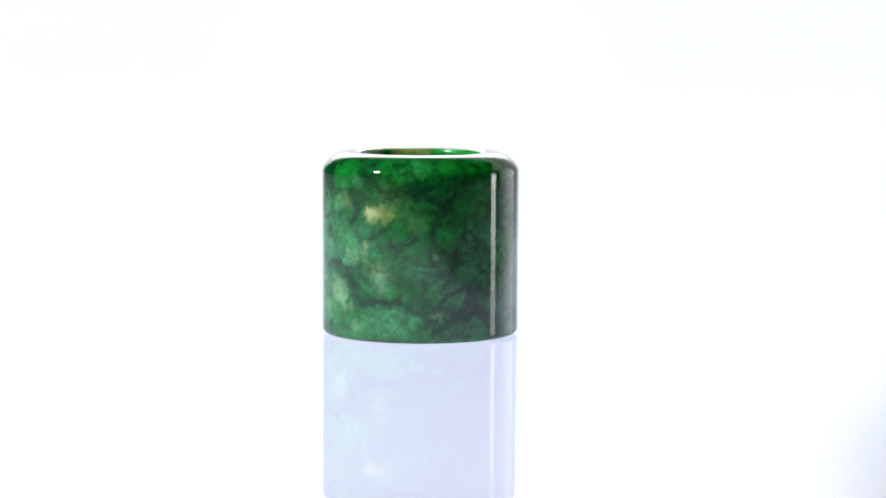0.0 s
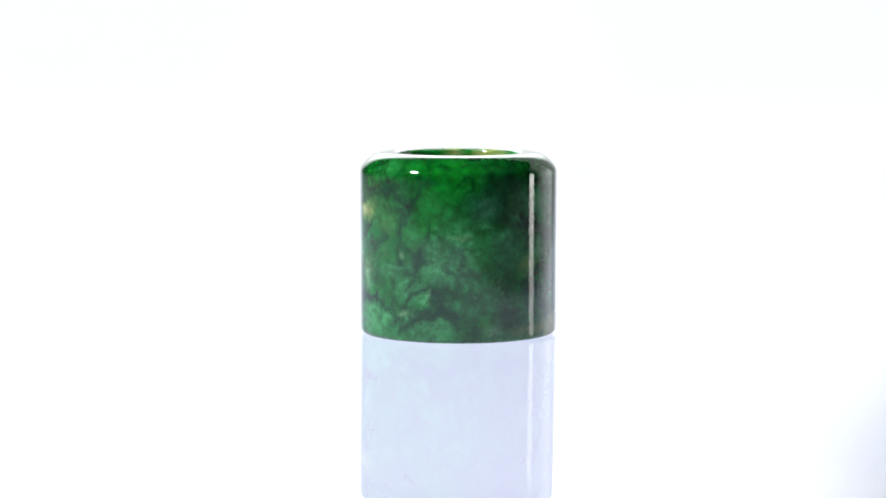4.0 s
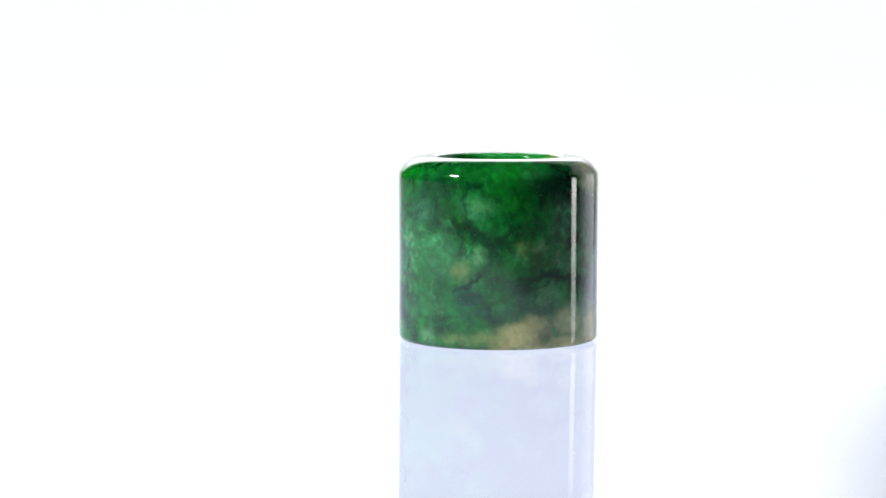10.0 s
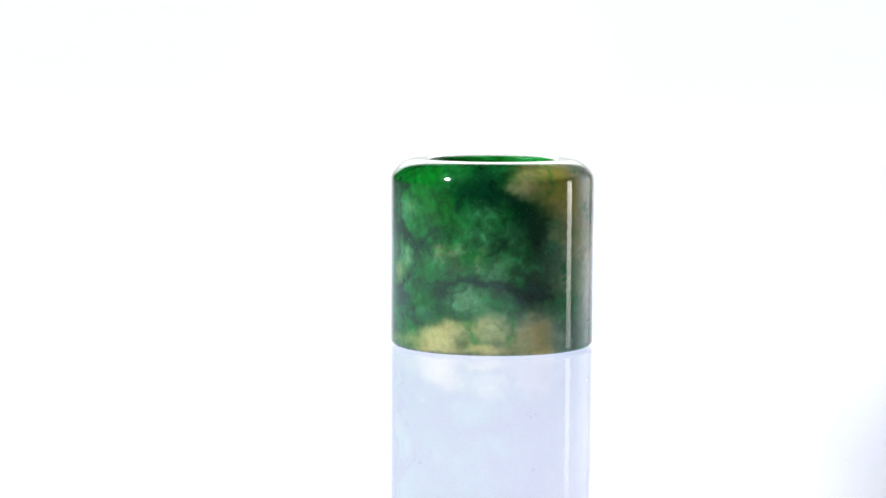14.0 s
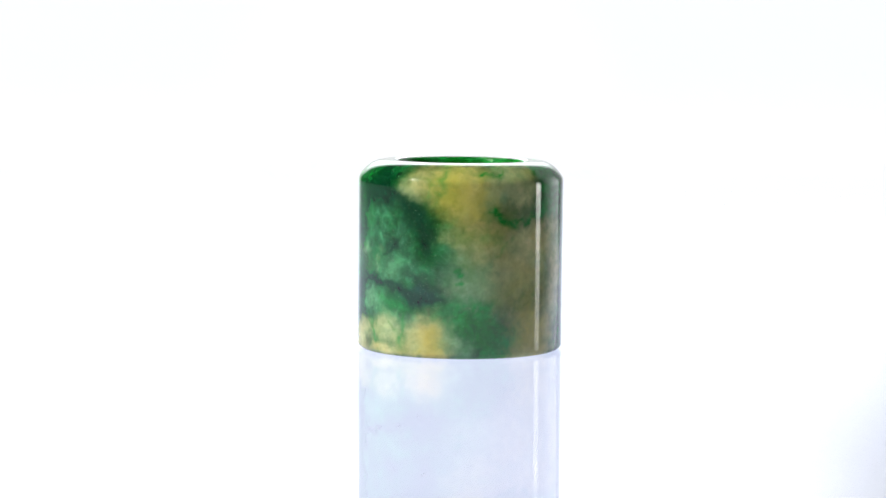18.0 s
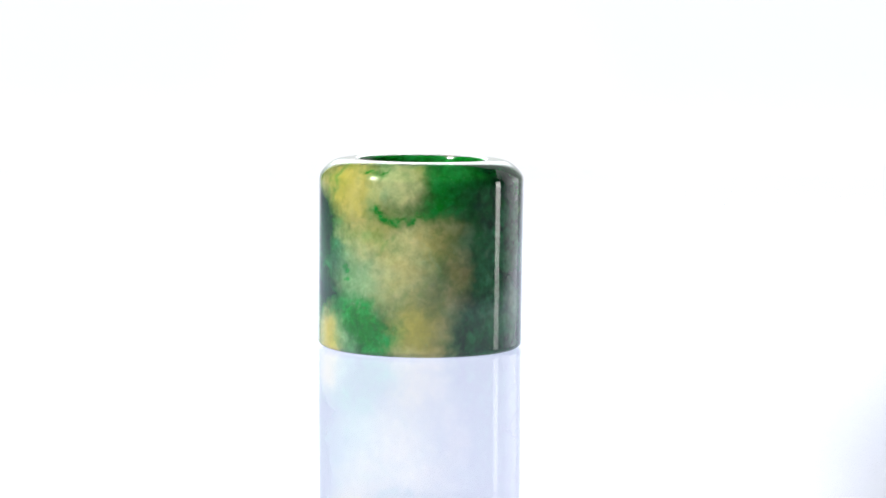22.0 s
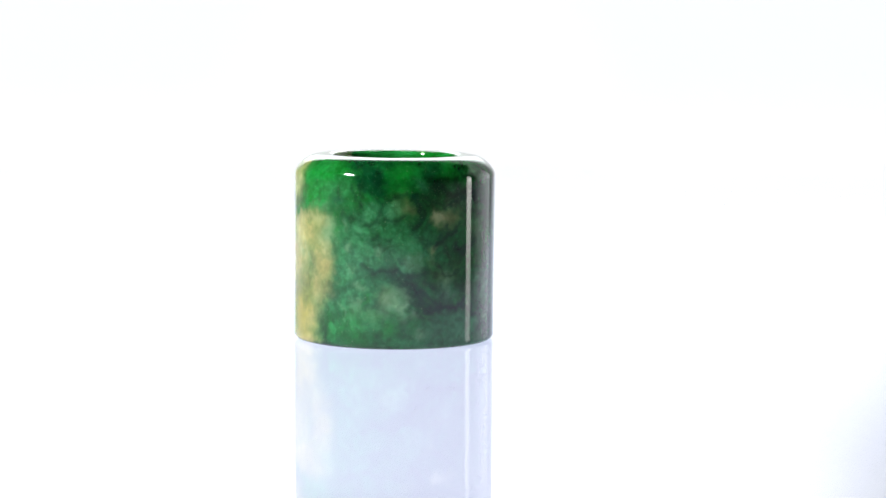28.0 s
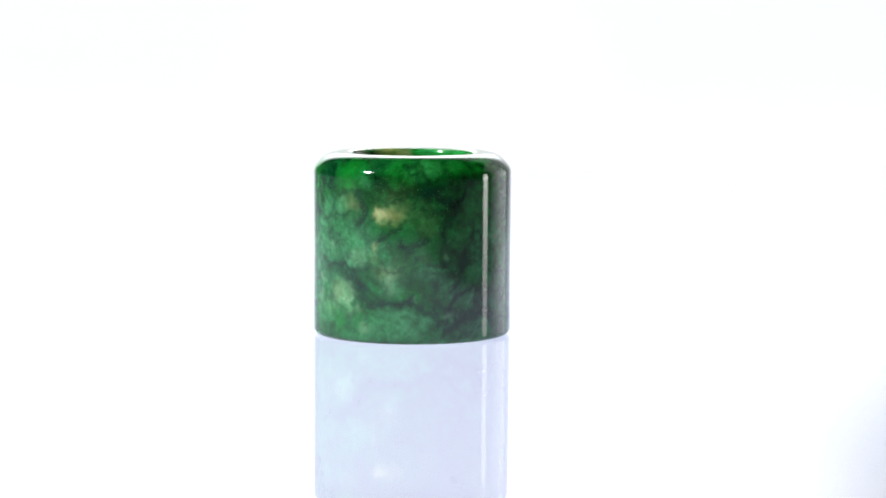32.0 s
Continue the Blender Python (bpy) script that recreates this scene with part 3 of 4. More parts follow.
vein("dark", .35, 0.60, (63.2, 17.9), (67.5, 18.6), (68.8, 17.2))
vein("dark", .55, 0.90, (45.0, 12.1), (60.9, 11.8), (70.2, 10.8), (78.3, 9.5), (90.1, 8.9))
blotch("slate", 84.4, 9.5, 7.9, 1.0, .7)
blotch("dark", 81.1, 9.7, 4.5, 0.6, .5)
blotch("milky", 47.1, 9.0, 6.6, 1.9, .6)
blotch("pale", 47.1, 9.2, 5.3, 1.5, .3)
vein("dark", .3, 0.60, (39.7, 7.1), (41.7, 9.7), (47.0, 11.0))
blotch("ochre", 34.8, 2.4, 10.4, 1.2, .6)
blotch("ochre", 45.2, 4.5, 6.0, 1.1, .5)
blotch("ochre", 61.1, 4.7, 8.7, 2.1, .7)
blotch("pale", 61.1, 5.1, 7.4, 1.9, .4)
blotch("pale", 43.5, 3.6, 7.4, 0.9, .3)
vein("thread", .3, .45, (44.5, 5.2), (50.1, 3.7), (52.4, 1.4))
vein("thread", .35, .5, (71.8, 6.5), (73.8, 4.3), (69.8, 2.6))
blotch("ochre", 86.9, 3.7, 9.4, 1.9, .9)
blotch("amber", 91.3, 3.7, 3.8, 1.6, .6)
blotch("ochre", 84.1, 27.8, 9.8, 2.7, .65)
blotch("amber", 98.6, 25.9, 9.0, 3.2, .7)
blotch("pale", 76.6, 25.6, 4.4, 1.3, .22)
blotch("ochre", 77.5, 26.9, 6.3, 1.7, .5)
blotch("slate", 105.8, 13.8, 3.7, 1.1, .5)
blotch("dark", 57.7, 25.9, 7.1, 2.1, .6)
blotch("ochre", 100.1, 27.1, 20.7, 3.4, .9)
blotch("ochre", 109.5, 23.1, 11.5, 2.5, .8)
blotch("amber", 103.7, 27.8, 6.8, 2.7, .4)
blotch("amber", 111.1, 23.7, 9.0, 2.3, .55)
blotch("amber", 117.4, 27.1, 4.7, 2.1, .3)
blotch("ochre", 77.3, 26.1, 7.7, 1.7, .55)
blotch("pale", 76.6, 25.9, 7.1, 1.7, .4)
vein("thread", .6, .35, (98.7, 29.7), (95.8, 27.1), (92.2, 25.1))
vein("thread", .3, .3, (87.2, 28.1), (90.9, 26.9), (88.5, 25.3))
vein("thread", .35, .75, (117.4, 28.7), (123.2, 28.5), (129.7, 28.9))
vein("thread", .45, .85, (124.1, 23.1), (130.1, 21.7), (136.5, 20.9))
vein("dark", 1.0, 0.60, (70.4, 24.7), (78.6, 23.0), (83.4, 21.3), (86.9, 19.1), (90.0, 16.9))
blotch("slate", 81.8, 22.2, 7.6, 1.6, .5)
blotch("dark", 86.9, 19.8, 4.3, 2.1, .2)
blotch("dark", 91.1, 20.5, 2.4, 0.8, .3)
blotch("milky", 100.4, 16.5, 10.5, 3.6, .55)
blotch("ochre", 107.4, 12.1, 14.0, 3.6, .4)
blotch("pale", 106.7, 13.9, 10.7, 3.4, .35)
blotch("thread", 105.8, 13.5, 1.9, 0.5, .95)
blotch("dark", 105.8, 13.5, 1.6, 0.4, .8)
blotch("thread", 106.2, 12.0, 1.9, 0.4, .9)
blotch("dark", 106.2, 12.0, 1.2, 0.3, .6)
blotch("slate", 97.5, 13.9, 6.1, 2.3, .35)
blotch("slate", 100.4, 17.4, 4.9, 0.9, .35)
blotch("dark", 80.1, 16.9, 1.3, 0.5, .6)
blotch("milky", 72.9, 19.9, 6.7, 1.7, .55)
blotch("milky", 63.8, 13.6, 10.3, 2.7, .5)
blotch("pale", 64.8, 13.8, 7.2, 1.9, .2)
blotch("milky", 79.6, 13.8, 7.7, 1.9, .3)
vein("dark", .5, .75, (71.9, 10.7), (82.3, 9.4), (95.2, 8.9))
vein("dark", .25, 0.60, (73.2, 11.2), (78.4, 10.2))
blotch("slate", 90.0, 9.7, 6.1, 0.9, .4)
blotch("dark", 89.1, 9.8, 4.3, 0.6, .45)
blotch("thread", 110.2, 6.3, 9.0, 1.7, .9)
blotch("dark", 107.6, 6.8, 2.8, 0.7, .55)
blotch("thread", 123.6, 3.8, 11.5, 2.3, .85)
blotch("thread", 116.6, 8.1, 7.3, 0.8, .7)
blotch("thread", 103.8, 8.1, 4.3, 0.8, .4)
blotch("pale", 66.6, 4.7, 10.0, 2.1, .4)
blotch("ochre", 65.9, 3.8, 9.3, 1.9, .5)
blotch("amber", 90.5, 2.7, 7.4, 1.9, .6)
blotch("ochre", 88.6, 4.8, 10.5, 2.7, .75)
blotch("pale", 100.9, 3.1, 7.4, 2.3, .5)
blotch("ochre", 101.5, 3.1, 6.2, 2.3, .4)
blotch("pale", 77.6, 5.3, 5.2, 1.7, .35)
blotch("ochre", 117.8, 17.4, 8.8, 2.8, .5)
blotch("ochre", 127.6, 11.9, 14.5, 6.4, .6)
vein("thread", .7, .4, (56.3, 9.0), (65.7, 8.3), (72.6, 7.5))
blotch("ochre", 112.8, 27.0, 14.1, 3.6, .8)
blotch("amber", 112.8, 26.8, 9.5, 2.8, .2)
blotch("ochre", 131.8, 27.1, 7.9, 3.0, .75)
blotch("pale", 131.2, 27.1, 6.7, 3.0, .45)
blotch("pale", 129.8, 25.2, 2.1, 1.1, .65)
blotch("thread", 123.6, 28.7, 7.3, 0.4, .7)
blotch("thread", 99.6, 26.9, 7.1, 1.9, .2)
vein("thread", .5, .9, (125.9, 23.2), (129.9, 21.8), (134.5, 21.0))
vein("thread", .25, .85, (142.6, 21.2), (150.3, 22.0), (157.8, 22.4), (162.1, 23.8))
blotch("thread", 165.0, 25.9, 10.3, 3.2, .9)
blotch("emerald", 165.0, 26.5, 10.3, 3.4, .7)
blotch("thread", 123.0, 19.2, 11.7, 1.2, .28)
blotch("thread", 108.3, 19.2, 7.9, 0.9, .22)
blotch("pale", 117.2, 12.1, 11.9, 3.0, .5)
blotch("milky", 113.4, 12.0, 11.5, 3.2, .4)
blotch("ochre", 144.3, 12.1, 16.2, 5.7, .85)
blotch("ochre", 134.7, 16.6, 10.5, 2.8, .6)
blotch("amber", 146.6, 4.2, 12.5, 3.4, .6)
blotch("ochre", 146.6, 4.2, 11.1, 3.4, .7)
blotch("thread", 115.2, 6.2, 10.8, 1.9, .95)
blotch("thread", 123.7, 3.3, 11.1, 1.8, .9)
blotch("thread", 132.3, 1.9, 5.5, 0.9, .7)
blotch("dark", 108.2, 6.2, 3.3, 0.8, .6)
blotch("pale", 107.3, 2.0, 8.0, 1.2, .55)
blotch("ochre", 150.4, 18.7, 13.5, 2.4, .6)
blotch("pale", 126.0, 6.8, 2.4, 0.8, .3)
blotch("pale", 122.2, 25.3, 3.1, 2.3, .3)
vein("thread", .3, .3, (134.6, 19.2), (131.6, 17.4), (127.1, 16.1))
blotch("ochre", 143.6, 26.2, 8.3, 2.8, .8)
blotch("ochre", 141.1, 27.7, 14.1, 3.2, .8)
blotch("pale", 141.1, 27.5, 10.8, 2.8, .3)
blotch("amber", 148.8, 28.8, 3.7, 0.9, .3)
blotch("emerald", 163.3, 26.9, 6.8, 3.2, .9)
blotch("thread", 163.3, 26.9, 6.8, 3.0, .55)
blotch("emerald", 175.8, 28.5, 12.6, 1.9, .9)
blotch("thread", 175.8, 28.5, 11.9, 1.7, .5)
blotch("emerald", -178.0, 25.1, 12.6, 2.1, .85)
blotch("dark", -172.3, 25.1, 9.6, 1.5, .2)
blotch("thread", 164.6, 24.6, 4.0, 1.2, .8)
vein("thread", .45, .9, (159.1, 23.4), (154.3, 22.5), (148.8, 22.1))
vein("thread", .3, .8, (148.8, 22.1), (144.5, 21.9), (137.5, 21.6))
blotch("pale", 170.3, 22.9, 7.6, 0.7, .35)
blotch("ochre", 150.8, 18.1, 18.1, 4.4, .9)
blotch("ochre", 169.1, 20.8, 8.8, 1.5, .7)
blotch("pale", 176.3, 19.0, 3.6, 2.3, .4)
blotch("ochre", 171.0, 14.6, 7.7, 3.8, .8)
blotch("ochre", 168.1, 9.3, 6.9, 3.8, .75)
blotch("amber", 151.3, 5.5, 11.8, 3.0, .5)
blotch("amber", 158.8, 10.2, 7.4, 1.9, .25)
blotch("ochre", 160.6, 3.9, 10.5, 2.7, .8)
blotch("milky", 152.5, 14.6, 3.1, 0.9, .4)
blotch("pale", 153.1, 14.7, 2.1, 0.6, .3)
blotch("thread", 177.4, 3.9, 2.7, 1.7, .4)
blotch("dark", -170.7, 22.1, 11.4, 1.9, .2)
blotch("dark", -175.5, 17.8, 3.5, 2.7, .1)
vein("pale", .25, .3, (144.6, 18.9), (153.9, 17.2), (160.2, 13.7))
blotch("emerald", 173.8, 27.4, 13.5, 2.7, .85)
blotch("thread", 172.2, 27.8, 9.7, 1.7, .35)
blotch("thread", 164.0, 24.3, 5.5, 1.3, .75)
vein("thread", .45, .8, (151.8, 22.1), (157.8, 22.9), (161.3, 24.6))
blotch("slate", -176.7, 23.9, 3.4, 0.7, .55)
blotch("dark", -158.3, 28.0, 8.9, 1.7, .7)
blotch("dark", -169.2, 29.6, 6.2, 0.8, .5)
blotch("emerald", -162.8, 24.4, 9.4, 1.9, .5)
blotch("pale", 174.1, 17.6, 5.7, 1.7, .45)
blotch("ochre", 174.1, 17.6, 5.7, 2.1, .4)
vein("emerald", .5, .7, (-178.2, 21.7), (-176.6, 20.4), (-178.4, 19.0))
blotch("milky", -168.6, 12.3, 6.2, 1.3, .4)
blotch("milky", -176.1, 6.1, 9.3, 2.3, .5)
blotch("ochre", 177.5, 11.4, 5.0, 3.8, .5)
blotch("pale", -163.4, 7.3, 1.6, 1.0, .4)
blotch("emerald", -165.4, 1.9, 8.8, 1.2, .75)
blotch("milky", -156.6, 4.4, 5.2, 1.5, .4)
blotch("dark", -168.9, 20.7, 4.3, 0.7, .45)
blotch("dark", -150.4, 12.3, 8.8, 1.3, .35)
blotch("slate", -151.1, 12.5, 6.7, 0.9, .2)
blotch("milky", -162.6, 19.5, 8.2, 1.9, .3)
blotch("milky", -151.3, 15.9, 8.0, 1.3, .35)
blotch("pale", 167.5, 20.7, 4.6, 0.9, .3)
vein("pale", .2, .3, (-176.1, 7.4), (-173.0, 6.1), (-171.4, 4.3))
blotch("emerald", -176.8, 25.2, 6.2, 1.5, .6)
vein("dark", .35, 0.60, (-162.9, 26.6), (-158.2, 25.3), (-150.0, 24.8))
blotch("emerald", -176.2, 27.3, 12.3, 2.7, .65)
vein("dark", .3, 0.60, (-174.7, 29.1), (-167.6, 29.4), (-162.2, 28.8), (-163.4, 25.2), (-161.7, 22.9))
blotch("dark", -154.1, 26.7, 7.0, 1.7, .75)
blotch("dark", -162.2, 29.2, 6.0, 0.5, .4)
vein("dark", .3, 0.54, (-156.2, 24.8), (-152.4, 23.0), (-153.0, 20.8), (-158.7, 19.9))
blotch("milky", -157.1, 21.7, 5.1, 1.5, .5)
blotch("milky", -144.3, 22.7, 5.3, 1.3, .65)
blotch("milky", -164.6, 19.4, 5.4, 1.1, .4)
vein("dark", .3, 0.60, (-149.2, 20.8), (-142.9, 20.4), (-137.4, 21.4))
blotch("ochre", -134.9, 22.7, 4.4, 1.3, .2)
blotch("pale", -170.4, 16.5, 1.8, 0.8, .45)
blotch("pale", -173.0, 19.7, 1.5, 0.6, .35)
blotch("milky", -150.3, 15.9, 6.3, 1.0, .55)
blotch("milky", -135.9, 13.6, 5.7, 1.0, .45)
blotch("milky", -168.6, 12.5, 4.2, 1.1, .45)
blotch("pale", -168.6, 12.5, 2.8, 0.9, .25)
blotch("dark", -149.0, 12.6, 11.4, 0.9, .45)
vein("dark", .4, 0.72, (-161.8, 13.5), (-153.7, 12.5), (-142.7, 12.9), (-133.3, 11.7))
blotch("dark", -128.4, 9.5, 3.3, 0.7, .75)
vein("dark", .4, 0.72, (-127.4, 8.9), (-119.3, 7.4), (-110.6, 6.5), (-101.6, 6.5))
blotch("ochre", -147.0, 8.7, 6.9, 1.9, .35)
blotch("milky", -147.0, 8.7, 6.9, 1.9, .45)
blotch("pale", -139.4, 6.9, 3.1, 2.2, .42)
blotch("milky", -137.6, 7.3, 5.0, 2.3, .35)
blotch("pale", -131.5, 5.5, 2.6, 0.5, .35)
blotch("pale", -163.4, 10.2, 3.7, 0.5, .4)
blotch("pale", -167.0, 6.5, 3.4, 1.7, .35)
blotch("milky", -166.7, 6.6, 4.8, 2.5, .4)
blotch("emerald", -146.8, 3.5, 5.3, 1.3, .85)
blotch("thread", -145.6, 3.2, 3.8, 0.8, .3)
blotch("emerald", -166.2, 3.3, 4.8, 1.3, .5)
blotch("ochre", -155.1, 5.4, 7.7, 1.3, .22)
blotch("emerald", -161.5, 0.4, 4.0, 0.8, .5)
blotch("dark", -120.0, 26.0, 7.6, 0.9, .35)
blotch("emerald", -143.1, 27.1, 9.4, 1.9, .6)
blotch("dark", -139.3, 2.8, 2.5, 1.7, .3)
vein("dark", .3, 0.60, (-142.7, 11.8), (-138.9, 10.4), (-131.6, 9.8))
vein("thread", .3, .5, (-161.6, 6.7), (-157.7, 8.1), (-159.1, 9.0))
blotch("dark", -174.1, 21.0, 1.5, 1.1, .4)
blotch("dark", -153.4, 27.4, 3.6, 1.9, .8)
blotch("emerald", -136.7, 28.6, 7.4, 1.2, .55)
vein("dark", .42, 0.84, (-132.0, 24.6), (-130.6, 22.7), (-128.0, 20.8), (-133.9, 19.3))
blotch("milky", -128.1, 26.4, 3.5, 1.0, .45)
blotch("ochre", -140.0, 23.1, 8.4, 2.1, .24)
blotch("ochre", -118.8, 21.0, 3.8, 1.0, .75)
blotch("pale", -118.5, 21.1, 3.1, 0.9, .4)
blotch("ochre", -112.2, 20.7, 7.0, 1.7, .35)
blotch("emerald", -101.5, 27.8, 12.5, 1.7, .5)
vein("dark", .34, 0.60, (-102.2, 28.8), (-98.9, 27.6), (-95.5, 26.5))
blotch("dark", -94.1, 24.5, 6.2, 0.7, .6)
blotch("milky", -146.4, 22.0, 5.2, 1.5, .55)
blotch("milky", -158.4, 21.4, 5.3, 1.3, .4)
blotch("milky", -133.2, 17.7, 11.3, 2.3, .5)
blotch("pale", -131.8, 14.1, 4.6, 1.3, .35)
blotch("ochre", -122.8, 15.0, 2.9, 1.9, .3)
blotch("ochre", -120.3, 16.9, 2.2, 0.5, .35)
vein("dark", .34, 0.72, (-119.1, 17.2), (-112.8, 18.0), (-107.1, 18.5))
blotch("dark", -105.7, 16.3, 2.9, 0.7, .5)
blotch("dark", -131.7, 9.1, 3.9, 1.1, .75)
vein("dark", .5, 0.78, (-136.4, 11.3), (-131.4, 9.0), (-125.8, 7.2), (-118.2, 6.3), (-105.8, 6.3), (-100.3, 7.7))
blotch("pale", -113.9, 10.1, 3.2, 1.4, .38)
blotch("milky", -113.2, 9.9, 5.1, 1.7, .5)
blotch("ochre", -115.2, 11.4, 6.3, 1.3, .3)
blotch("ochre", -120.2, 12.8, 5.1, 1.1, .15)
blotch("pale", -139.8, 7.4, 3.5, 1.7, .4)
blotch("milky", -145.1, 8.7, 6.6, 1.5, .3)
blotch("pale", -129.0, 2.2, 2.6, 0.9, .35)
blotch("milky", -110.6, 3.2, 18.1, 1.7, .4)
blotch("emerald", -153.9, 4.5, 7.4, 1.7, .7)
blotch("emerald", -131.3, 4.7, 5.9, 1.1, .5)
blotch("milky", -150.9, 15.6, 3.1, 1.3, .4)
blotch("pale", -151.7, 15.6, 1.6, 0.9, .3)
vein("dark", .3, 0.60, (-114.1, 19.8), (-109.3, 19.1), (-104.5, 20.0))
blotch("ochre", 116.3, 19.1, 15.8, 1.7, .6)
blotch("ochre", 99.9, 18.9, 9.2, 1.3, .45)
blotch("ochre", 29.6, 1.0, 12.1, 1.1, .6)
blotch("ochre", 58.6, 0.9, 13.4, 1.1, .7)
blotch("ochre", 38.4, 0.5, 14.5, 0.9, .55)
blotch("ochre", 61.2, 0.9, 12.5, 0.9, .75)
blotch("ochre", 88.0, 0.9, 11.5, 1.1, .85)
blotch("ochre", 66.0, 0.6, 10.8, 0.9, .65)
blotch("amber", 90.6, 0.8, 8.0, 0.9, .7)
blotch("ochre", 90.6, 0.8, 9.3, 0.9, .7)
blotch("ochre", 148.0, 0.6, 15.0, 1.1, .85)
blotch("pale", 107.4, 0.4, 7.9, 0.8, .5)
blotch("thread", 126.2, 0.6, 8.6, 0.8, .8)
blotch("ochre", 151.5, 1.1, 13.7, 1.1, .85)
blotch("ochre", 150.1, 0.8, 17.0, 1.3, .8)
blotch("ochre", 24.4, 0.4, 16.2, 0.8, .6)
blotch("milky", -96.8, 0.9, 17.0, 0.8, .5)
blotch("milky", -133.2, 0.7, 14.5, 0.8, .4)
blotch("milky", -64.2, 0.6, 13.7, 0.8, .5)
blotch("milky", -59.5, 0.2, 12.1, 0.8, .4)
blotch("milky", -175.5, 0.9, 5.3, 0.9, .4)
blotch("emerald", -155.0, 0.3, 9.7, 0.8, .5)
blotch("milky", -123.1, 1.2, 10.2, 1.1, .35)
blotch("ochre", 124.5, 20.9, 21.3, 2.1, .6)
blotch("ochre", 131.4, 25.0, 13.8, 2.3, .5)
blotch("ochre", 112.9, 16.7, 13.6, 2.3, .35)
blotch("pale", 117.3, 10.5, 10.7, 2.8, .3)
blotch("milky", -161.0, 16.8, 9.5, 3.8, .3)
blotch("emerald", -167.4, 22.2, 7.4, 1.9, .35)
blotch("emerald", -174.1, 17.1, 7.2, 4.7, .4)
blotch("milky", -173.9, 13.6, 6.5, 3.8, .25)
vein("dark", .26, .6, (-167.2, 26.1), (-165.4, 23.9), (-160.4, 22.4))
vein("dark", .26, .55, (-146.2, 24.4), (-139.3, 24.3), (-132.1, 24.9))
vein("dark", .26, .55, (-157.0, 17.2), (-152.9, 18.1), (-146.0, 17.8))
vein("dark", .26, .6, (-139.9, 13.0), (-134.7, 12.0), (-123.4, 12.5))
vein("dark", .26, .6, (-123.6, 24.1), (-114.1, 23.2), (-106.2, 24.0))
vein("dark", .26, .55, (-107.6, 12.3), (-101.1, 13.2), (-96.2, 14.5))
vein("dark", .26, .65, (-103.5, 24.8), (-98.6, 23.7), (-99.6, 21.9))
vein("dark", .26, .65, (-92.2, 12.9), (-84.2, 12.9), (-76.1, 12.0))
vein("dark", .26, .6, (-117.1, 12.7), (-114.3, 11.8), (-103.4, 12.1))
vein("dark", .26, .65, (-66.5, 17.5), (-58.6, 18.2), (-55.4, 16.6))
vein("dark", .26, .6, (-55.3, 11.9), (-45.7, 11.2), (-39.1, 11.9))
blotch("milky", -156.0, 11.4, 18.2, 8.1, .35)
blotch("milky", -168.4, 7.4, 8.7, 4.3, .35)
blotch("thread", -172.9, 3.8, 9.3, 2.3, .25)
blotch("milky", -161.8, 15.3, 13.4, 5.2, .35)
blotch("milky", -155.1, 5.4, 11.0, 3.2, .3)
blotch("thread", -168.3, 3.9, 8.4, 3.2, .25)
blotch("milky", -176.1, 26.0, 12.3, 2.7, .4)
blotch("milky", -136.6, 17.3, 12.7, 3.8, .25)
blotch("milky", 170.4, 28.0, 10.8, 2.5, .35)
blotch("milky", -170.1, 11.7, 9.2, 8.5, .3)
# -- end of the pattern --

# the bore's green is painted brighter, for light passing through the stone
BORE = np.array([math.hypot(p.x, p.y) < BORE_R + 0.0003 for p in SPOT])
FIELDS["dark"] = np.where(BORE, 0.15, 1.0) * FIELDS["dark"]
FIELDS["thread"] = np.where(BORE, np.maximum(FIELDS["thread"], 1.6 - 1.6 * FIELDS["ochre"]), FIELDS["thread"])


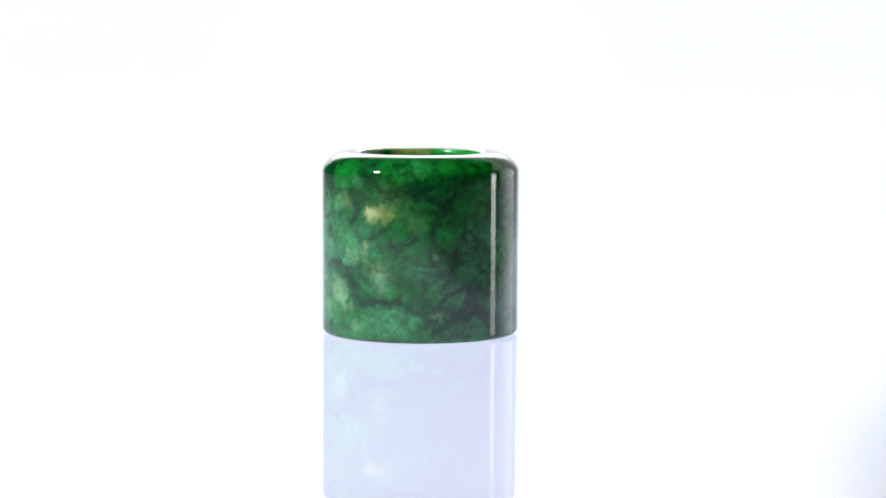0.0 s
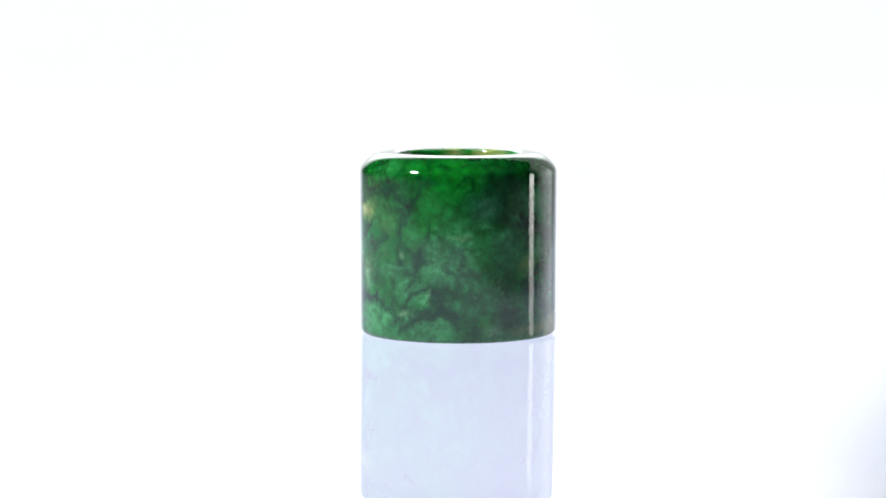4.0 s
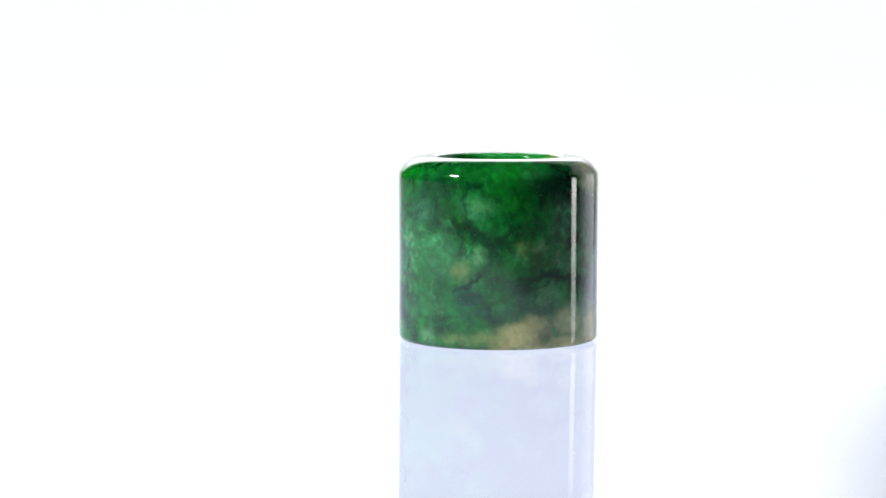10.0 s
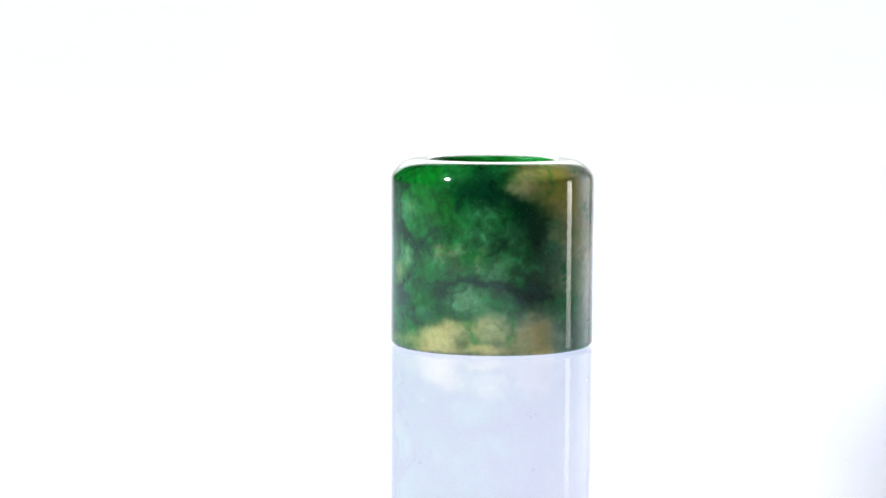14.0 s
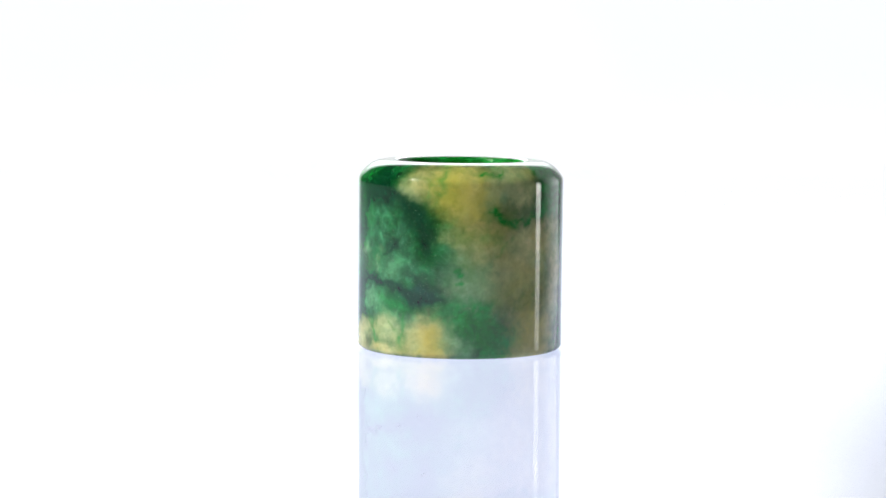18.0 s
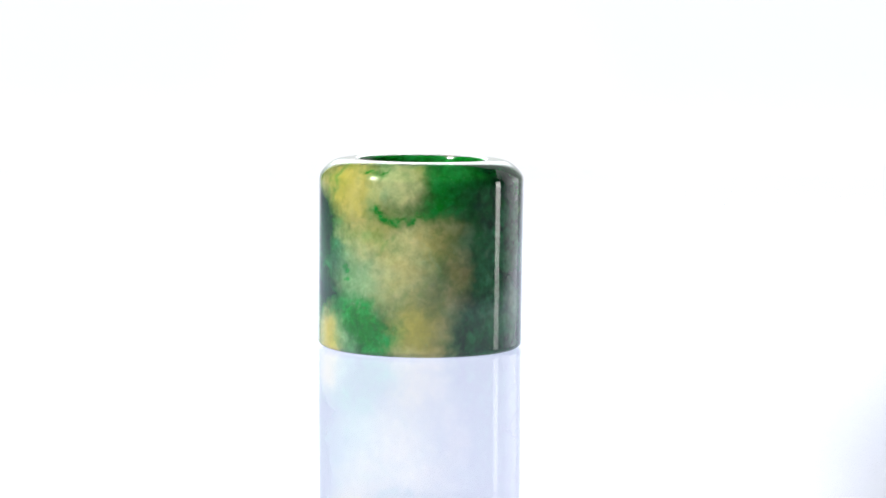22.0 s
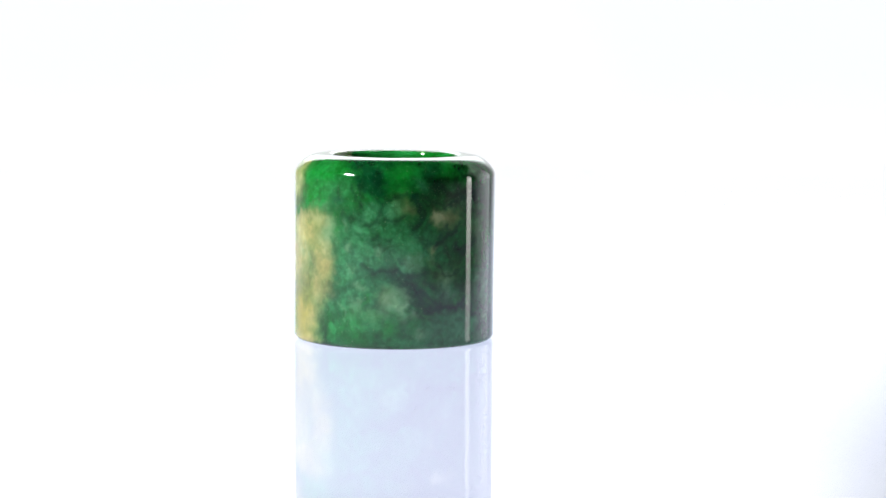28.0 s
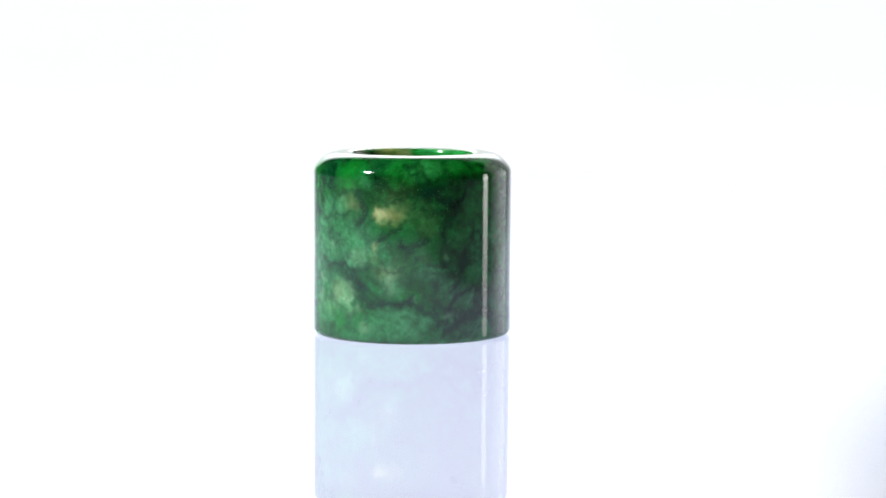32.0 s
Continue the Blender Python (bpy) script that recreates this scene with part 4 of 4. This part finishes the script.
def build_ring():
    me = bpy.data.meshes.new("thumb_ring")
    n = len(rows)
    idx = np.arange(n * TURNS).reshape(n, TURNS)
    a = idx
    b = np.roll(idx, -1, axis=1)
    c, d = np.roll(b, -1, axis=0), np.roll(a, -1, axis=0)
    me.from_pydata([tuple(p) for p in SPOT], [], np.stack([a, b, c, d], -1).reshape(-1, 4).tolist())
    for name in ("emerald", "milky", "slate", "pale", "ochre", "amber", "dark", "thread"):
        at = me.attributes.new(name, "FLOAT", "POINT")
        at.data.foreach_set("value", FIELDS.get(name, np.zeros(len(DEG))).astype(np.float32))
    me.polygons.foreach_set("use_smooth", np.ones(len(me.polygons), dtype=bool))
    me.materials.append(JADE)
    me.update()
    ob = new("thumb_ring", me)
    return tagged(ob, "polished mottled green jade thumb ring with ochre patches on the turntable", "ring")


ring = build_ring()

# ---- a speck of dust on the platter ----
bm = bmesh.new()
bmesh.ops.create_icosphere(bm, subdivisions=2, radius=0.00013)
for v in bm.verts:
    v.co = Vector((v.co.x * 2.0, v.co.y * 0.9, v.co.z * 0.5)) + noise.noise_vector(v.co * 9000) * 0.00004
    v.co.z += 0.00006
dust = tagged(part("dust_speck", bm, DUST), "tiny pale grey speck of dust on the white platter", "dust")
DUST_R, DUST_PHASE = 0.06463, 1.04355


# ---- what moves: the platter turns clockwise and bobs a little, the ring and the dust ride on it ----
def motions():
    def bob(turn):
        return 0.00004219 * math.sin(turn) + 0.00020945 * math.cos(turn)

    table_rows, ring_rows, dust_rows = [], [], []
    lean = pose(0, 0, 0, 0.3538, -0.1188, 0)
    for i in range(65):
        t = i * 0.5
        turn = -SPEED * t
        z = bob(turn)
        spin = pose(0, 0, 0, 0, 0, math.degrees(turn))
        table_rows.append((t, pose(0, 0, z) @ spin))
        x, y = ROUND_R * math.cos(ROUND_PHASE + turn), ROUND_R * math.sin(ROUND_PHASE + turn)
        ring_rows.append((t, pose(x, y, z + 0.00003) @ spin @ lean))
        dust_rows.append((t, pose(0, 0, z) @ spin @ pose(DUST_R * math.cos(DUST_PHASE), DUST_R * math.sin(DUST_PHASE), 0)))
    walk(turntable, table_rows)
    walk(ring, ring_rows)
    walk(dust, dust_rows)


motions()
